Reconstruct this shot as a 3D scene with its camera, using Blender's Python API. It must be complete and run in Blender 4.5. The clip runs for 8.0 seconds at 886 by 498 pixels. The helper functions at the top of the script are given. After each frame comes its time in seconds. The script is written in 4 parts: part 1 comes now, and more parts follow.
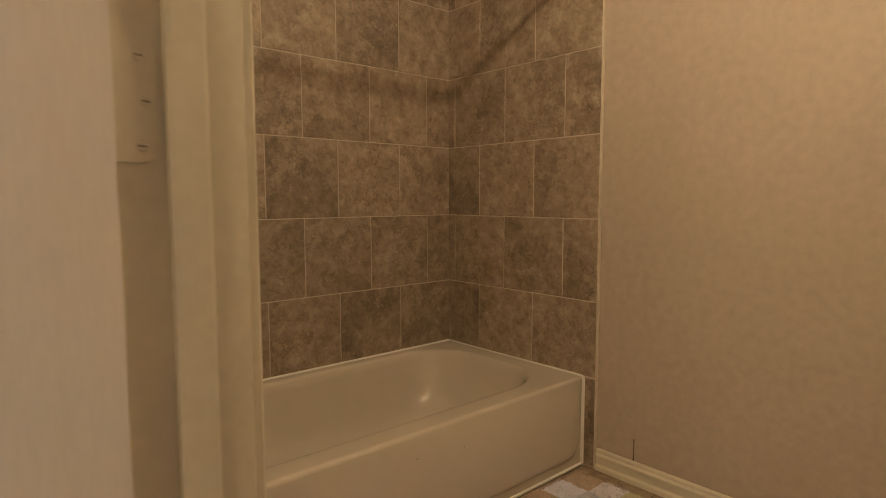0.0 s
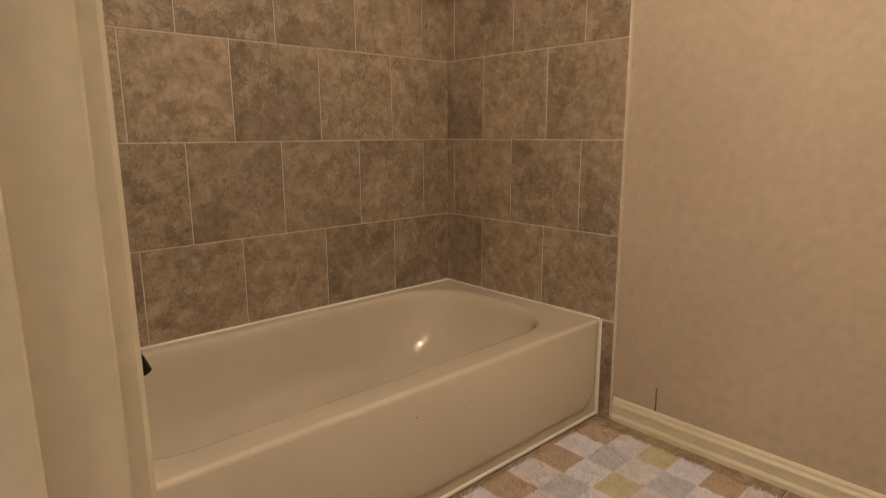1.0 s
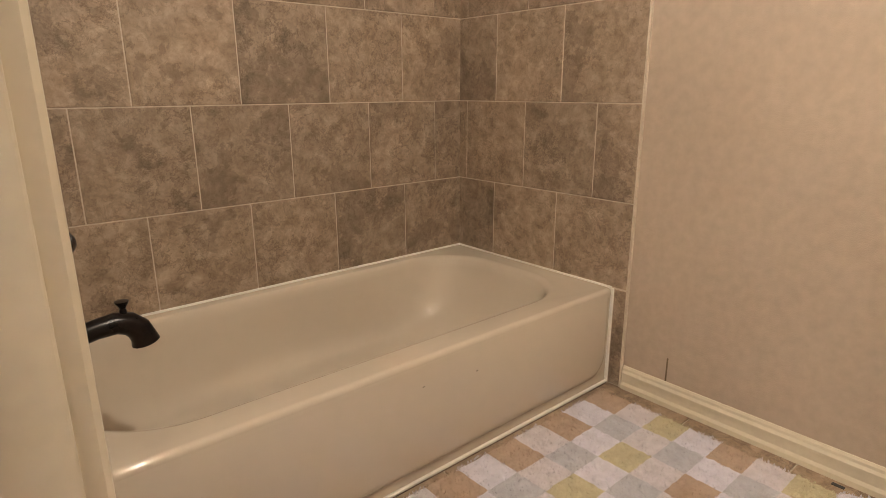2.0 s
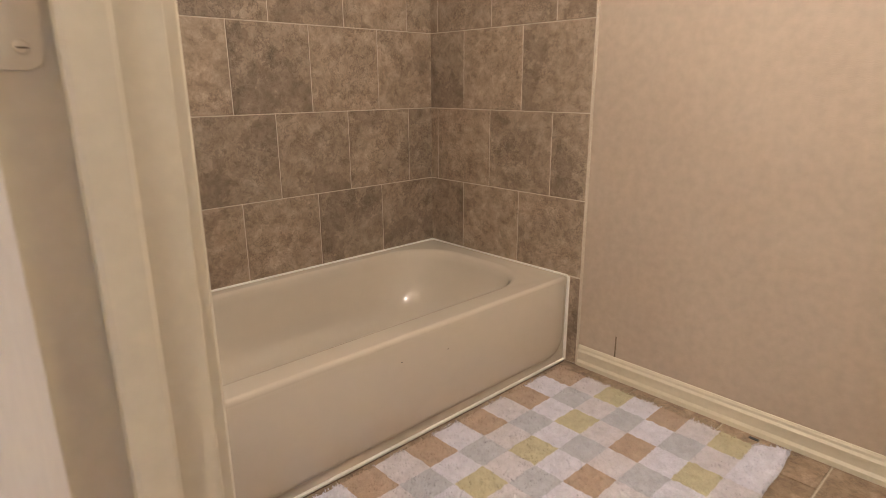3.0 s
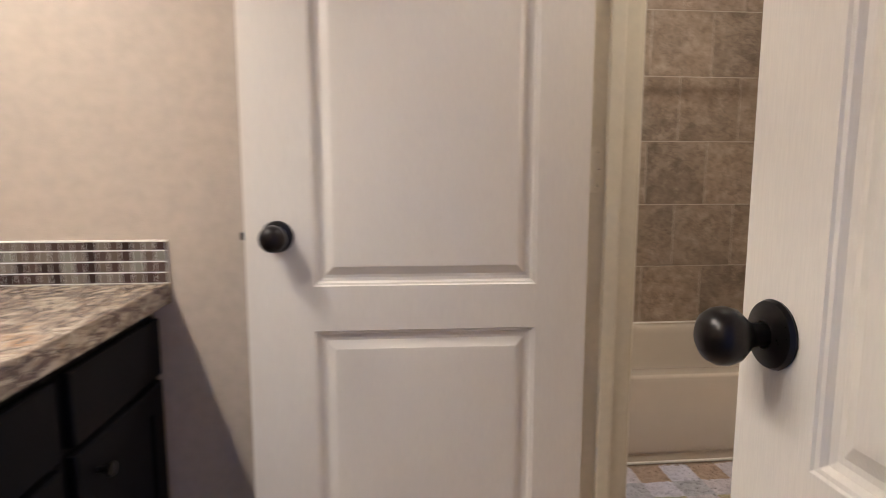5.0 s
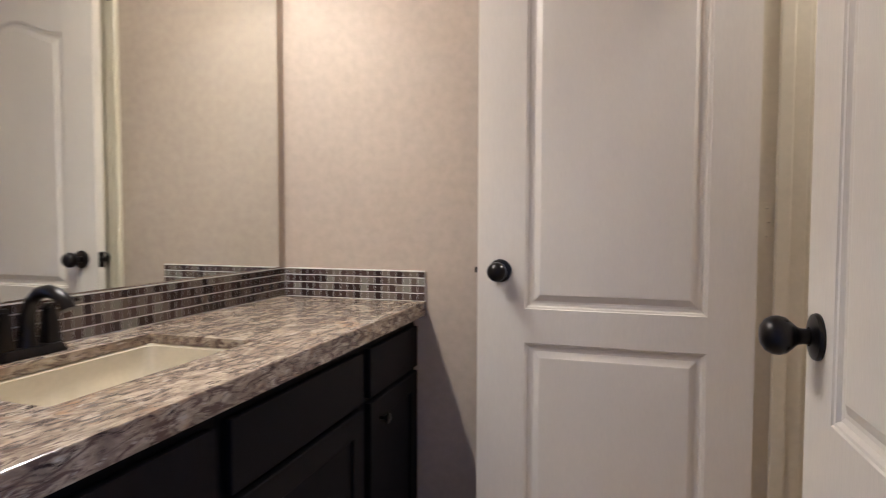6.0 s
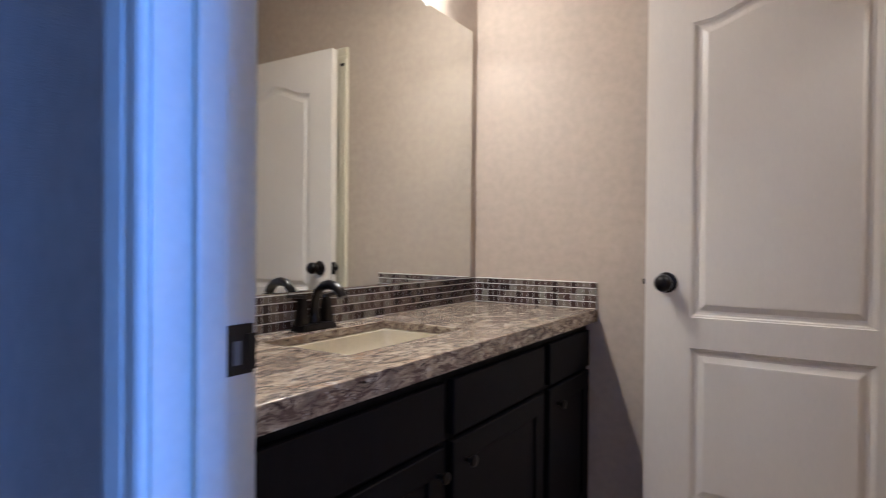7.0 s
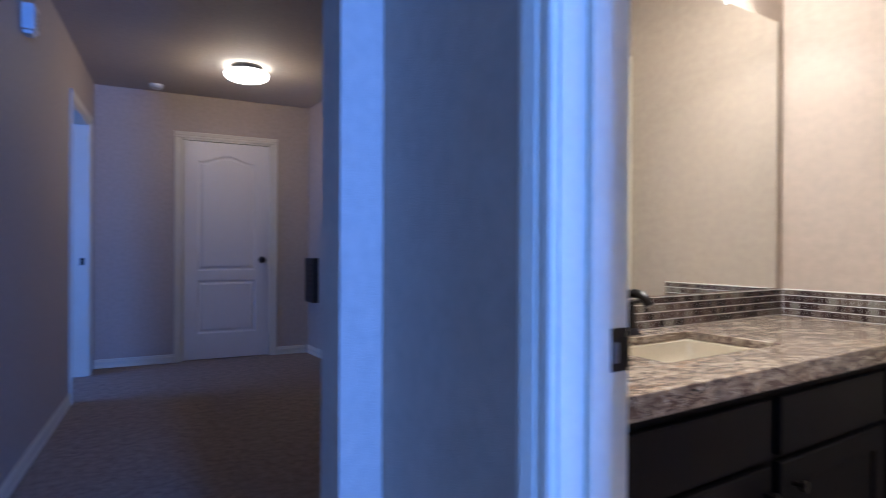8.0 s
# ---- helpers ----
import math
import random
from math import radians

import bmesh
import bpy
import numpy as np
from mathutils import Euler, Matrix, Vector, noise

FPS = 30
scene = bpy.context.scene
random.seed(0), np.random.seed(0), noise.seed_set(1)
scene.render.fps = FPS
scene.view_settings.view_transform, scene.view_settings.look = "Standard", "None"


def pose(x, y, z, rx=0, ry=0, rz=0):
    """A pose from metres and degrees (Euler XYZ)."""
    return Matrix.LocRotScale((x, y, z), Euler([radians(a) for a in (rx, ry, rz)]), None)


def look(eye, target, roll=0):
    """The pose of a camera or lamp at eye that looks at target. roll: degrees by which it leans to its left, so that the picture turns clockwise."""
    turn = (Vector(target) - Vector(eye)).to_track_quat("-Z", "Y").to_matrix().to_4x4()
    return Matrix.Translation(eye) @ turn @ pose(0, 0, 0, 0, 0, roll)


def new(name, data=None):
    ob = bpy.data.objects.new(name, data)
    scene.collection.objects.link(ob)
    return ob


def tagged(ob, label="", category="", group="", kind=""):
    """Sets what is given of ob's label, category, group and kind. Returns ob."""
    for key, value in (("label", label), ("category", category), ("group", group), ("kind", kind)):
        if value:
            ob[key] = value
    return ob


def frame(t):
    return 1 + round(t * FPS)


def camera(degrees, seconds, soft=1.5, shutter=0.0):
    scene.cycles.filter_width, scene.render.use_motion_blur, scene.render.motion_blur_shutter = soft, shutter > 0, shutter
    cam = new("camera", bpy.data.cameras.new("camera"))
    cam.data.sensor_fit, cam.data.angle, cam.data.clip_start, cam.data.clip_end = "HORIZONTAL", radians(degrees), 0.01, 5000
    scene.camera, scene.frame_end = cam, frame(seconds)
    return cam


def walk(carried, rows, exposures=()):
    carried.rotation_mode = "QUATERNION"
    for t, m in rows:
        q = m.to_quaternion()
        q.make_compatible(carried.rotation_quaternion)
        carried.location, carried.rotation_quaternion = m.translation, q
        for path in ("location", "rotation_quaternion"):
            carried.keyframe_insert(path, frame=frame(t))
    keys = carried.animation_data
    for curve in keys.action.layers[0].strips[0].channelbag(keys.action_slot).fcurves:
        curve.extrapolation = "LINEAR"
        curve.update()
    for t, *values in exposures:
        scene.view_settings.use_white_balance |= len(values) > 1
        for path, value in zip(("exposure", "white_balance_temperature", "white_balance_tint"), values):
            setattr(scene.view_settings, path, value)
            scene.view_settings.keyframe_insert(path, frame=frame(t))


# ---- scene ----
cam = camera(74.5, 8.0, soft=0.8, shutter=0.4)
EXPOSURES = [
    (0.0, -0.14, 9350, 10), (0.5, 0.07, 8700, 10), (1.0, 0.36, 7700, 10), (1.5, 0.63, 7150, 10), (3.0, 0.80, 6330, 10), (3.5, 0.73, 6170, 10),
    (4.2, 0.47, 6150, 10), (5.5, 0.09, 5950, 10), (6.0, -0.05, 5850, 10), (6.5, -0.19, 5680, 10), (7.0, -0.20, 5650, 10), (7.5, -0.06, 5600, 10), (8.0, 0.15, 5650, 10),
]
PATH = [
    (0, (-1.791, -1.989, 0.992), (-0.474, -0.495, 0.819), -0.1),
    (0.5, (-1.684, -1.841, 0.961), (-0.324, -0.391, 0.733), -0.2),
    (1, (-1.631, -1.771, 0.938), (-0.314, -0.315, 0.551), -0.3),
    (1.5, (-1.594, -1.752, 0.944), (-0.335, -0.282, 0.442), -0.3),
    (1.7, (-1.589, -1.752, 0.950), (-0.336, -0.277, 0.429), -0.3),
    (2.8, (-1.682, -1.873, 0.998), (-0.397, -0.441, 0.453), -0.3),
    (3, (-1.727, -1.925, 1.011), (-0.417, -0.516, 0.470), -0.3),
    (3.5, (-1.830, -2.044, 1.026), (-0.508, -0.638, 0.500), -0.5),
    (4, (-1.979, -2.201, 1.042), (-0.884, -0.589, 0.597), -0.5),
    (4.2, (-2.010, -2.278, 1.041), (-1.107, -0.540, 0.631), -0.4),
    (5.3, (-2.122, -2.861, 1.062), (-2.177, -0.872, 0.865), -0.0),
    (5.5, (-2.104, -2.940, 1.057), (-2.314, -0.958, 0.9), -0.1),
    (6, (-2.022, -3.123, 1.066), (-2.593, -1.21, 0.978), 0.2),
    (6.5, (-1.965, -3.287, 1.063), (-2.814, -1.477, 1.018), 0.4),
    (7, (-1.936, -3.441, 1.052), (-3.017, -1.758, 1.031), 0.5),
    (7.5, (-1.921, -3.535, 1.056), (-3.335, -2.120, 1.044), 0.5),
    (7.7, (-1.919, -3.562, 1.062), (-3.452, -2.277, 1.052), 0.4),
    (8, (-1.964, -3.612, 1.063), (-3.646, -2.529, 1.056), 0.3),
]
walk(cam, [(t, look(eye, target, roll)) for t, eye, target, roll in PATH], EXPOSURES)


# ---- light ----
world = bpy.data.worlds.new("dusk")
scene.world = world
world.use_nodes = True
wn = world.node_tree.nodes
sky = wn.new("ShaderNodeTexSky")
sky.sky_type = "NISHITA"
sky.sun_disc = False
sky.sun_elevation = radians(4)
sky.sun_rotation = radians(200)
wn["Background"].inputs["Strength"].default_value = 0.06
world.node_tree.links.new(sky.outputs["Color"], wn["Background"].inputs["Color"])

WARM = (1.0, 0.91, 0.80)
DUSK = (0.108, 0.285, 1.0)


def lamp(name, kind, m, watts, colour, **extra):
    data = bpy.data.lights.new(name, kind)
    data.energy = watts
    data.color = colour
    for key, value in extra.items():
        if key == "size":
            data.shadow_soft_size = value
        elif key == "spread":
            data.spot_size = radians(value)
        elif key == "blend":
            data.spot_blend = value
        elif key == "area":
            data.shape = "RECTANGLE"
            data.size, data.size_y = value
    ob = new(name, data)
    ob.matrix_world = m
    return ob


TUB_LAMP = (-1.20, -1.62, 2.30)
lamp("tub_ceiling_bulb", "POINT", pose(*TUB_LAMP), 42.0, WARM, size=0.045)
VANITY_BULBS = [(-3.035, -1.80, 2.16), (-3.035, -2.17, 2.16), (-3.035, -2.54, 2.16)]
for vx, vy, vz in VANITY_BULBS:
    lamp("vanity_bulb", "SPOT", look((vx, vy, vz), (vx, vy, 0)), 25.5, WARM, size=0.03, spread=104, blend=0.12)
    lamp("vanity_glow", "POINT", pose(vx, vy, vz - 0.09), 9.0, WARM, size=0.05)
HALL_LAMP = (-6.55, -2.46, 2.36)
lamp("hall_ceiling_bulb", "POINT", pose(*HALL_LAMP), 30.0, (1.0, 0.74, 0.50), size=0.12)
lamp("hall_window_daylight", "AREA", look((0.93, -3.37, 1.45), (-6.0, -3.3, 1.0)), 225.0, DUSK, area=(0.34, 1.2))
lamp("bedroom_window_daylight", "AREA", look((-7.0, -5.4, 1.5), (-7.1, -3.0, 0.3)), 40.0, DUSK, area=(1.2, 1.2))


# ---- materials ----
def ramp(nt, stops, interp="LINEAR"):
    node = nt.nodes.new("ShaderNodeValToRGB")
    node.color_ramp.interpolation = interp
    els = node.color_ramp.elements
    while len(els) < len(stops):
        els.new(0.5)
    for el, (p, c) in zip(els, stops):
        el.position = p
        el.color = (*c, 1)
    return node


def surface(name, stops, scale=8.0, rough=0.5, metal=0.0, bump=0.0, bump_scale=200.0, detail=5.0, rand=0.0, stretch=(1, 1, 1),
            coat=0.0, fine=0.15, spec=0.5, shift=False, distort=0.0, rvar=0.06):
    """Two-scale noise colour between the stops, fine grain, bump and roughness variation."""
    mat = bpy.data.materials.new(name)
    mat.use_nodes = True
    nt = mat.node_tree
    L = nt.links.new
    bsdf = nt.nodes["Principled BSDF"]
    tc = nt.nodes.new("ShaderNodeTexCoord")
    mp = nt.nodes.new("ShaderNodeMapping")
    mp.inputs["Scale"].default_value = stretch
    L(tc.outputs["Object"], mp.inputs["Vector"])
    vec = mp.outputs["Vector"]
    info = None
    if shift or rand:
        info = nt.nodes.new("ShaderNodeObjectInfo")
    if shift:
        mul = nt.nodes.new("ShaderNodeVectorMath")
        mul.operation = "MULTIPLY_ADD"
        mul.inputs[1].default_value = (37.0, 53.0, 71.0)
        L(info.outputs["Random"], mul.inputs[0])
        L(vec, mul.inputs[2])
        vec = mul.outputs[0]
    big = nt.nodes.new("ShaderNodeTexNoise")
    big.inputs["Scale"].default_value = scale
    big.inputs["Detail"].default_value = detail
    big.inputs["Roughness"].default_value = 0.62
    big.inputs["Distortion"].default_value = distort
    L(vec, big.inputs["Vector"])
    cr = ramp(nt, stops)
    L(big.outputs["Fac"], cr.inputs["Fac"])
    grain = nt.nodes.new("ShaderNodeTexNoise")
    grain.inputs["Scale"].default_value = scale * 14
    grain.inputs["Detail"].default_value = 3
    L(vec, grain.inputs["Vector"])
    gr = ramp(nt, [(0.3, (1 - fine,) * 3), (0.7, (1 + fine,) * 3)])
    L(grain.outputs["Fac"], gr.inputs["Fac"])
    mix = nt.nodes.new("ShaderNodeMix")
    mix.data_type = "RGBA"
    mix.blend_type = "MULTIPLY"
    mix.inputs["Factor"].default_value = 1.0
    L(cr.outputs["Color"], mix.inputs["A"])
    L(gr.outputs["Color"], mix.inputs["B"])
    out = mix.outputs["Result"]
    if rand:
        rr = ramp(nt, [(0, (1 - rand,) * 3), (1, (1 + rand,) * 3)])
        L(info.outputs["Random"], rr.inputs["Fac"])
        m2 = nt.nodes.new("ShaderNodeMix")
        m2.data_type = "RGBA"
        m2.blend_type = "MULTIPLY"
        m2.inputs["Factor"].default_value = 1.0
        L(out, m2.inputs["A"])
        L(rr.outputs["Color"], m2.inputs["B"])
        out = m2.outputs["Result"]
    L(out, bsdf.inputs["Base Color"])
    bsdf.inputs["Metallic"].default_value = metal
    bsdf.inputs["Specular IOR Level"].default_value = spec
    bsdf.inputs["Coat Weight"].default_value = coat
    rmap = nt.nodes.new("ShaderNodeMapRange")
    rmap.inputs["To Min"].default_value = max(0.015, rough - rvar)
    rmap.inputs["To Max"].default_value = min(1.0, rough + rvar)
    L(big.outputs["Fac"], rmap.inputs["Value"])
    L(rmap.outputs["Result"], bsdf.inputs["Roughness"])
    if bump:
        bn = nt.nodes.new("ShaderNodeTexNoise")
        bn.inputs["Scale"].default_value = bump_scale
        bn.inputs["Detail"].default_value = 3
        L(vec, bn.inputs["Vector"])
        bp = nt.nodes.new("ShaderNodeBump")
        bp.inputs["Strength"].default_value = bump
        bp.inputs["Distance"].default_value = 0.004
        L(bn.outputs["Fac"], bp.inputs["Height"])
        L(bp.outputs["Normal"], bsdf.inputs["Normal"])
    return mat


def plain(name, colour, rough=0.5, metal=0.0, **kw):
    lo = tuple(c * 0.94 for c in colour)
    hi = tuple(min(1, c * 1.05) for c in colour)
    return surface(name, [(0.3, lo), (0.7, hi)], rough=rough, metal=metal, fine=0.04, **kw)


def glowing(name, colour, strength):
    mat = bpy.data.materials.new(name)
    mat.use_nodes = True
    b = mat.node_tree.nodes["Principled BSDF"]
    b.inputs["Base Color"].default_value = (0.8, 0.8, 0.78, 1)
    b.inputs["Emission Color"].default_value = (*colour, 1)
    b.inputs["Emission Strength"].default_value = strength
    return mat


WALL = surface("beige_wall_paint", [(0.3, (0.448, 0.366, 0.289)), (0.7, (0.473, 0.388, 0.309))], scale=2.5, rough=0.62, bump=0.32, bump_scale=420, fine=0.06)
CEIL = surface("ceiling_paint", [(0.3, (0.47, 0.41, 0.345)), (0.7, (0.50, 0.435, 0.365))], scale=3, rough=0.8, bump=0.3, bump_scale=90, fine=0.04)
TRIM = surface("cream_trim_paint", [(0.3, (0.66, 0.60, 0.47)), (0.7, (0.70, 0.635, 0.50))], scale=5, rough=0.33, bump=0.05, bump_scale=60, fine=0.03)
LEAF = surface("white_door_paint", [(0.3, (0.740, 0.682, 0.605)), (0.7, (0.752, 0.695, 0.618))], scale=4, rough=0.34, bump=0.05, bump_scale=70, stretch=(9, 9, 0.7), fine=0.03)


def slate(name, dark, mid, light, scale, rough):
    """Slate-look porcelain: broad clefts with crisp steps, mottling and dark specks; each tile cut from its own place."""
    mat = bpy.data.materials.new(name)
    mat.use_nodes = True
    nt = mat.node_tree
    L = nt.links.new
    bsdf = nt.nodes["Principled BSDF"]
    tc = nt.nodes.new("ShaderNodeTexCoord")
    info = nt.nodes.new("ShaderNodeObjectInfo")
    off = nt.nodes.new("ShaderNodeVectorMath")
    off.operation = "MULTIPLY_ADD"
    off.inputs[1].default_value = (61.0, 17.0, 43.0)
    L(info.outputs["Random"], off.inputs[0])
    L(tc.outputs["Object"], off.inputs[2])

    def tex(sc, det, ro, dis):
        n = nt.nodes.new("ShaderNodeTexNoise")
        n.inputs["Scale"].default_value = sc
        n.inputs["Detail"].default_value = det
        n.inputs["Roughness"].default_value = ro
        n.inputs["Distortion"].default_value = dis
        L(off.outputs[0], n.inputs["Vector"])
        return n.outputs["Fac"]

    def mix(a, b, fac, mode):
        m = nt.nodes.new("ShaderNodeMix")
        m.data_type = "RGBA"
        m.blend_type = mode
        if isinstance(fac, float):
            m.inputs["Factor"].default_value = fac
        else:
            L(fac, m.inputs["Factor"])
        L(a, m.inputs["A"])
        L(b, m.inputs["B"])
        return m.outputs["Result"]

    def shade(fac, stops):
        c = ramp(nt, stops)
        L(fac, c.inputs["Fac"])
        return c.outputs["Color"]
    broad = tex(scale, 10, 0.62, 0.15)
    mottle = tex(scale * 6.0, 9, 0.70, 0.3)
    cracks = tex(scale * 2.4, 14, 0.78, 0.12)
    where = tex(scale * 0.8, 3, 0.5, 0.2)
    specks = tex(scale * 16, 5, 0.7, 0.8)
    steps = shade(broad, [(0.30, (0.74, 0.73, 0.72)), (0.435, (0.83, 0.82, 0.81)), (0.441, (1.08, 1.08, 1.07)), (0.53, (0.97, 0.97, 0.97)), (0.536, (1.16, 1.16, 1.16)), (0.66, (1.0, 1.0, 1.0)), (0.665, (0.86, 0.85, 0.84))])
    lines = shade(cracks, [(0.455, (1, 1, 1)), (0.485, (0.60, 0.57, 0.54)), (0.495, (0.66, 0.63, 0.60)), (0.503, (1.16, 1.16, 1.15)), (0.535, (1, 1, 1)), (0.60, (0.82, 0.80, 0.78)), (0.608, (1.08, 1.08, 1.07)), (0.64, (1, 1, 1))])
    patches = shade(where, [(0.40, (0.25, 0.25, 0.25)), (0.58, (1, 1, 1))])
    col = shade(mottle, [(0.34, dark), (0.50, mid), (0.66, light)])
    col = mix(col, steps, 1.0, "MULTIPLY")
    col = mix(col, lines, patches, "MULTIPLY")
    col = mix(col, shade(specks, [(0.34, (0.62, 0.57, 0.53)), (0.44, (1, 1, 1)), (0.62, (1, 1, 1)), (0.72, (1.14, 1.12, 1.09))]), 0.6, "MULTIPLY")
    col = mix(col, shade(info.outputs["Random"], [(0, (0.91, 0.91, 0.91)), (1, (1.09, 1.08, 1.07))]), 1.0, "MULTIPLY")
    steps = mix(steps, lines, patches, "MULTIPLY")
    L(col, bsdf.inputs["Base Color"])
    rr = nt.nodes.new("ShaderNodeMapRange")
    rr.inputs["To Min"].default_value = rough - 0.1
    rr.inputs["To Max"].default_value = rough + 0.12
    L(mottle, rr.inputs["Value"])
    L(rr.outputs["Result"], bsdf.inputs["Roughness"])
    hb = nt.nodes.new("ShaderNodeMix")
    hb.data_type = "RGBA"
    hb.inputs["Factor"].default_value = 0.45
    L(steps, hb.inputs["A"])
    L(specks, hb.inputs["B"])
    bp = nt.nodes.new("ShaderNodeBump")
    bp.inputs["Strength"].default_value = 0.5
    bp.inputs["Distance"].default_value = 0.004
    L(hb.outputs["Result"], bp.inputs["Height"])
    L(bp.outputs["Normal"], bsdf.inputs["Normal"])
    return mat


WALL_TILE = slate("slate_look_wall_tile", (0.215, 0.160, 0.112), (0.315, 0.243, 0.180), (0.420, 0.336, 0.258), 3.4, 0.40)
FLOOR_TILE = slate("brown_floor_tile", (0.20, 0.14, 0.095), (0.31, 0.225, 0.155), (0.40, 0.305, 0.22), 4.0, 0.45)
GROUT = surface("pale_grout", [(0.3, (0.55, 0.48, 0.385)), (0.7, (0.64, 0.56, 0.46))], scale=30, rough=0.9, bump=0.3)
WHITE_GROUT = plain("white_grout", (0.68, 0.66, 0.62), rough=0.85)
TUB = surface("bone_enamel", [(0.3, (0.60, 0.53, 0.435)), (0.7, (0.62, 0.55, 0.45))], scale=1.5, rough=0.05, rvar=0.004, fine=0.01, spec=0.6, coat=0.4)
CAULK = plain("white_caulk", (0.80, 0.77, 0.70), rough=0.45)
BRONZE = surface("oil_rubbed_bronze", [(0.3, (0.007, 0.006, 0.006)), (0.7, (0.016, 0.012, 0.011))], scale=30, rough=0.29, metal=0.5, fine=0.1)


def granite(name):
    """Polished streaked stone: cream and taupe drifts, dark brown clusters running with the counter, rust stains and black grains."""
    mat = bpy.data.materials.new(name)
    mat.use_nodes = True
    nt = mat.node_tree
    L = nt.links.new
    bsdf = nt.nodes["Principled BSDF"]
    tc = nt.nodes.new("ShaderNodeTexCoord")

    def tex(stretch, sc, det, ro, dis, turn):
        mp = nt.nodes.new("ShaderNodeMapping")
        mp.inputs["Scale"].default_value = stretch
        mp.inputs["Rotation"].default_value = (0, 0, radians(turn))
        L(tc.outputs["Object"], mp.inputs["Vector"])
        n = nt.nodes.new("ShaderNodeTexNoise")
        n.inputs["Scale"].default_value = sc
        n.inputs["Detail"].default_value = det
        n.inputs["Roughness"].default_value = ro
        n.inputs["Distortion"].default_value = dis
        L(mp.outputs["Vector"], n.inputs["Vector"])
        return n.outputs["Fac"]

    def over(a, b, stops, fac):
        c = ramp(nt, stops)
        L(fac, c.inputs["Fac"])
        m = nt.nodes.new("ShaderNodeMix")
        m.data_type = "RGBA"
        L(c.outputs["Color"], m.inputs["Factor"])
        L(a, m.inputs["A"])
        m.inputs["B"].default_value = (*b, 1)
        return m.outputs["Result"]
    k0, k1 = (0, 0, 0), (1, 1, 1)
    base = ramp(nt, [(0.32, (0.15, 0.115, 0.090)), (0.46, (0.25, 0.192, 0.145)), (0.56, (0.40, 0.328, 0.250)), (0.68, (0.47, 0.42, 0.355))])
    L(tex((2.0, 0.9, 2.0), 15, 10, 0.68, 0.9, 14), base.inputs["Fac"])
    col = base.outputs["Color"]
    col = over(col, (0.30, 0.165, 0.082), [(0.57, k0), (0.70, k1)], tex((1.5, 1, 1.5), 7, 8, 0.7, 0.6, -10))
    col = over(col, (0.115, 0.076, 0.064), [(0.50, k0), (0.56, k1)], tex((2.6, 0.8, 2.4), 20, 12, 0.75, 1.4, 18))
    col = over(col, (0.030, 0.020, 0.020), [(0.565, k0), (0.60, k1)], tex((2.4, 0.9, 2.2), 28, 12, 0.78, 1.2, 10))
    col = over(col, (0.50, 0.455, 0.395), [(0.60, k0), (0.66, k1)], tex((2.0, 1, 2.0), 34, 8, 0.7, 0.8, 16))
    col = over(col, (0.025, 0.018, 0.018), [(0.64, k0), (0.70, k1)], tex((1, 1, 1), 160, 4, 0.6, 0.3, 0))
    L(col, bsdf.inputs["Base Color"])
    bsdf.inputs["Roughness"].default_value = 0.17
    return mat


GRANITE = granite("streaked_granite")
BASIN = plain("cream_porcelain", (0.56, 0.495, 0.37), rough=0.15)
ESPRESSO = surface("espresso_wood", [(0.3, (0.0026, 0.0023, 0.0034)), (0.7, (0.0058, 0.0050, 0.0068))], scale=10, rough=0.55, stretch=(5, 5, 0.5), bump=0.06, bump_scale=60, fine=0.2, spec=0.1)
CARPET = surface("brown_carpet", [(0.3, (0.24, 0.175, 0.13)), (0.7, (0.37, 0.28, 0.215))], scale=22, rough=1.0, bump=1.0, bump_scale=350, fine=0.35, spec=0.1)
CHROME = plain("satin_white_metal", (0.72, 0.70, 0.66), rough=0.25, metal=0.3)
PLASTIC = plain("white_plastic", (0.78, 0.76, 0.72), rough=0.4)
SLOT = plain("slot_dark", (0.16, 0.125, 0.085), rough=0.7)
DARK = plain("dark_finish", (0.02, 0.02, 0.022), rough=0.35)
SHADE = glowing("frosted_glass_shade", (1.0, 0.82, 0.62), 3.0)
DIFFUSER = glowing("lit_glass_diffuser", (1.0, 0.90, 0.76), 9.0)
OUTSIDE = glowing("dusk_sky_backdrop", (0.16, 0.36, 1.0), 1.2)
MIRROR = bpy.data.materials.new("mirror_silver")
MIRROR.use_nodes = True
mb = MIRROR.node_tree.nodes["Principled BSDF"]
mb.inputs["Base Color"].default_value = (0.86, 0.88, 0.85, 1)
mb.inputs["Metallic"].default_value = 1.0
mb.inputs["Roughness"].default_value = 0.01

# mosaic: each small tile picks a glass or stone colour of its own
MOSAIC = bpy.data.materials.new("mixed_glass_stone_mosaic")
MOSAIC.use_nodes = True
mnt = MOSAIC.node_tree
minfo = mnt.nodes.new("ShaderNodeObjectInfo")
mramp = ramp(mnt, [(0.0, (0.030, 0.018, 0.016)), (0.22, (0.055, 0.032, 0.028)), (0.42, (0.080, 0.052, 0.043)), (0.58, (0.115, 0.088, 0.070)), (0.76, (0.165, 0.135, 0.108)), (0.93, (0.20, 0.185, 0.155))], "CONSTANT")
mnt.links.new(minfo.outputs["Random"], mramp.inputs["Fac"])
mnt.links.new(mramp.outputs["Color"], mnt.nodes["Principled BSDF"].inputs["Base Color"])
mnt.nodes["Principled BSDF"].inputs["Roughness"].default_value = 0.18


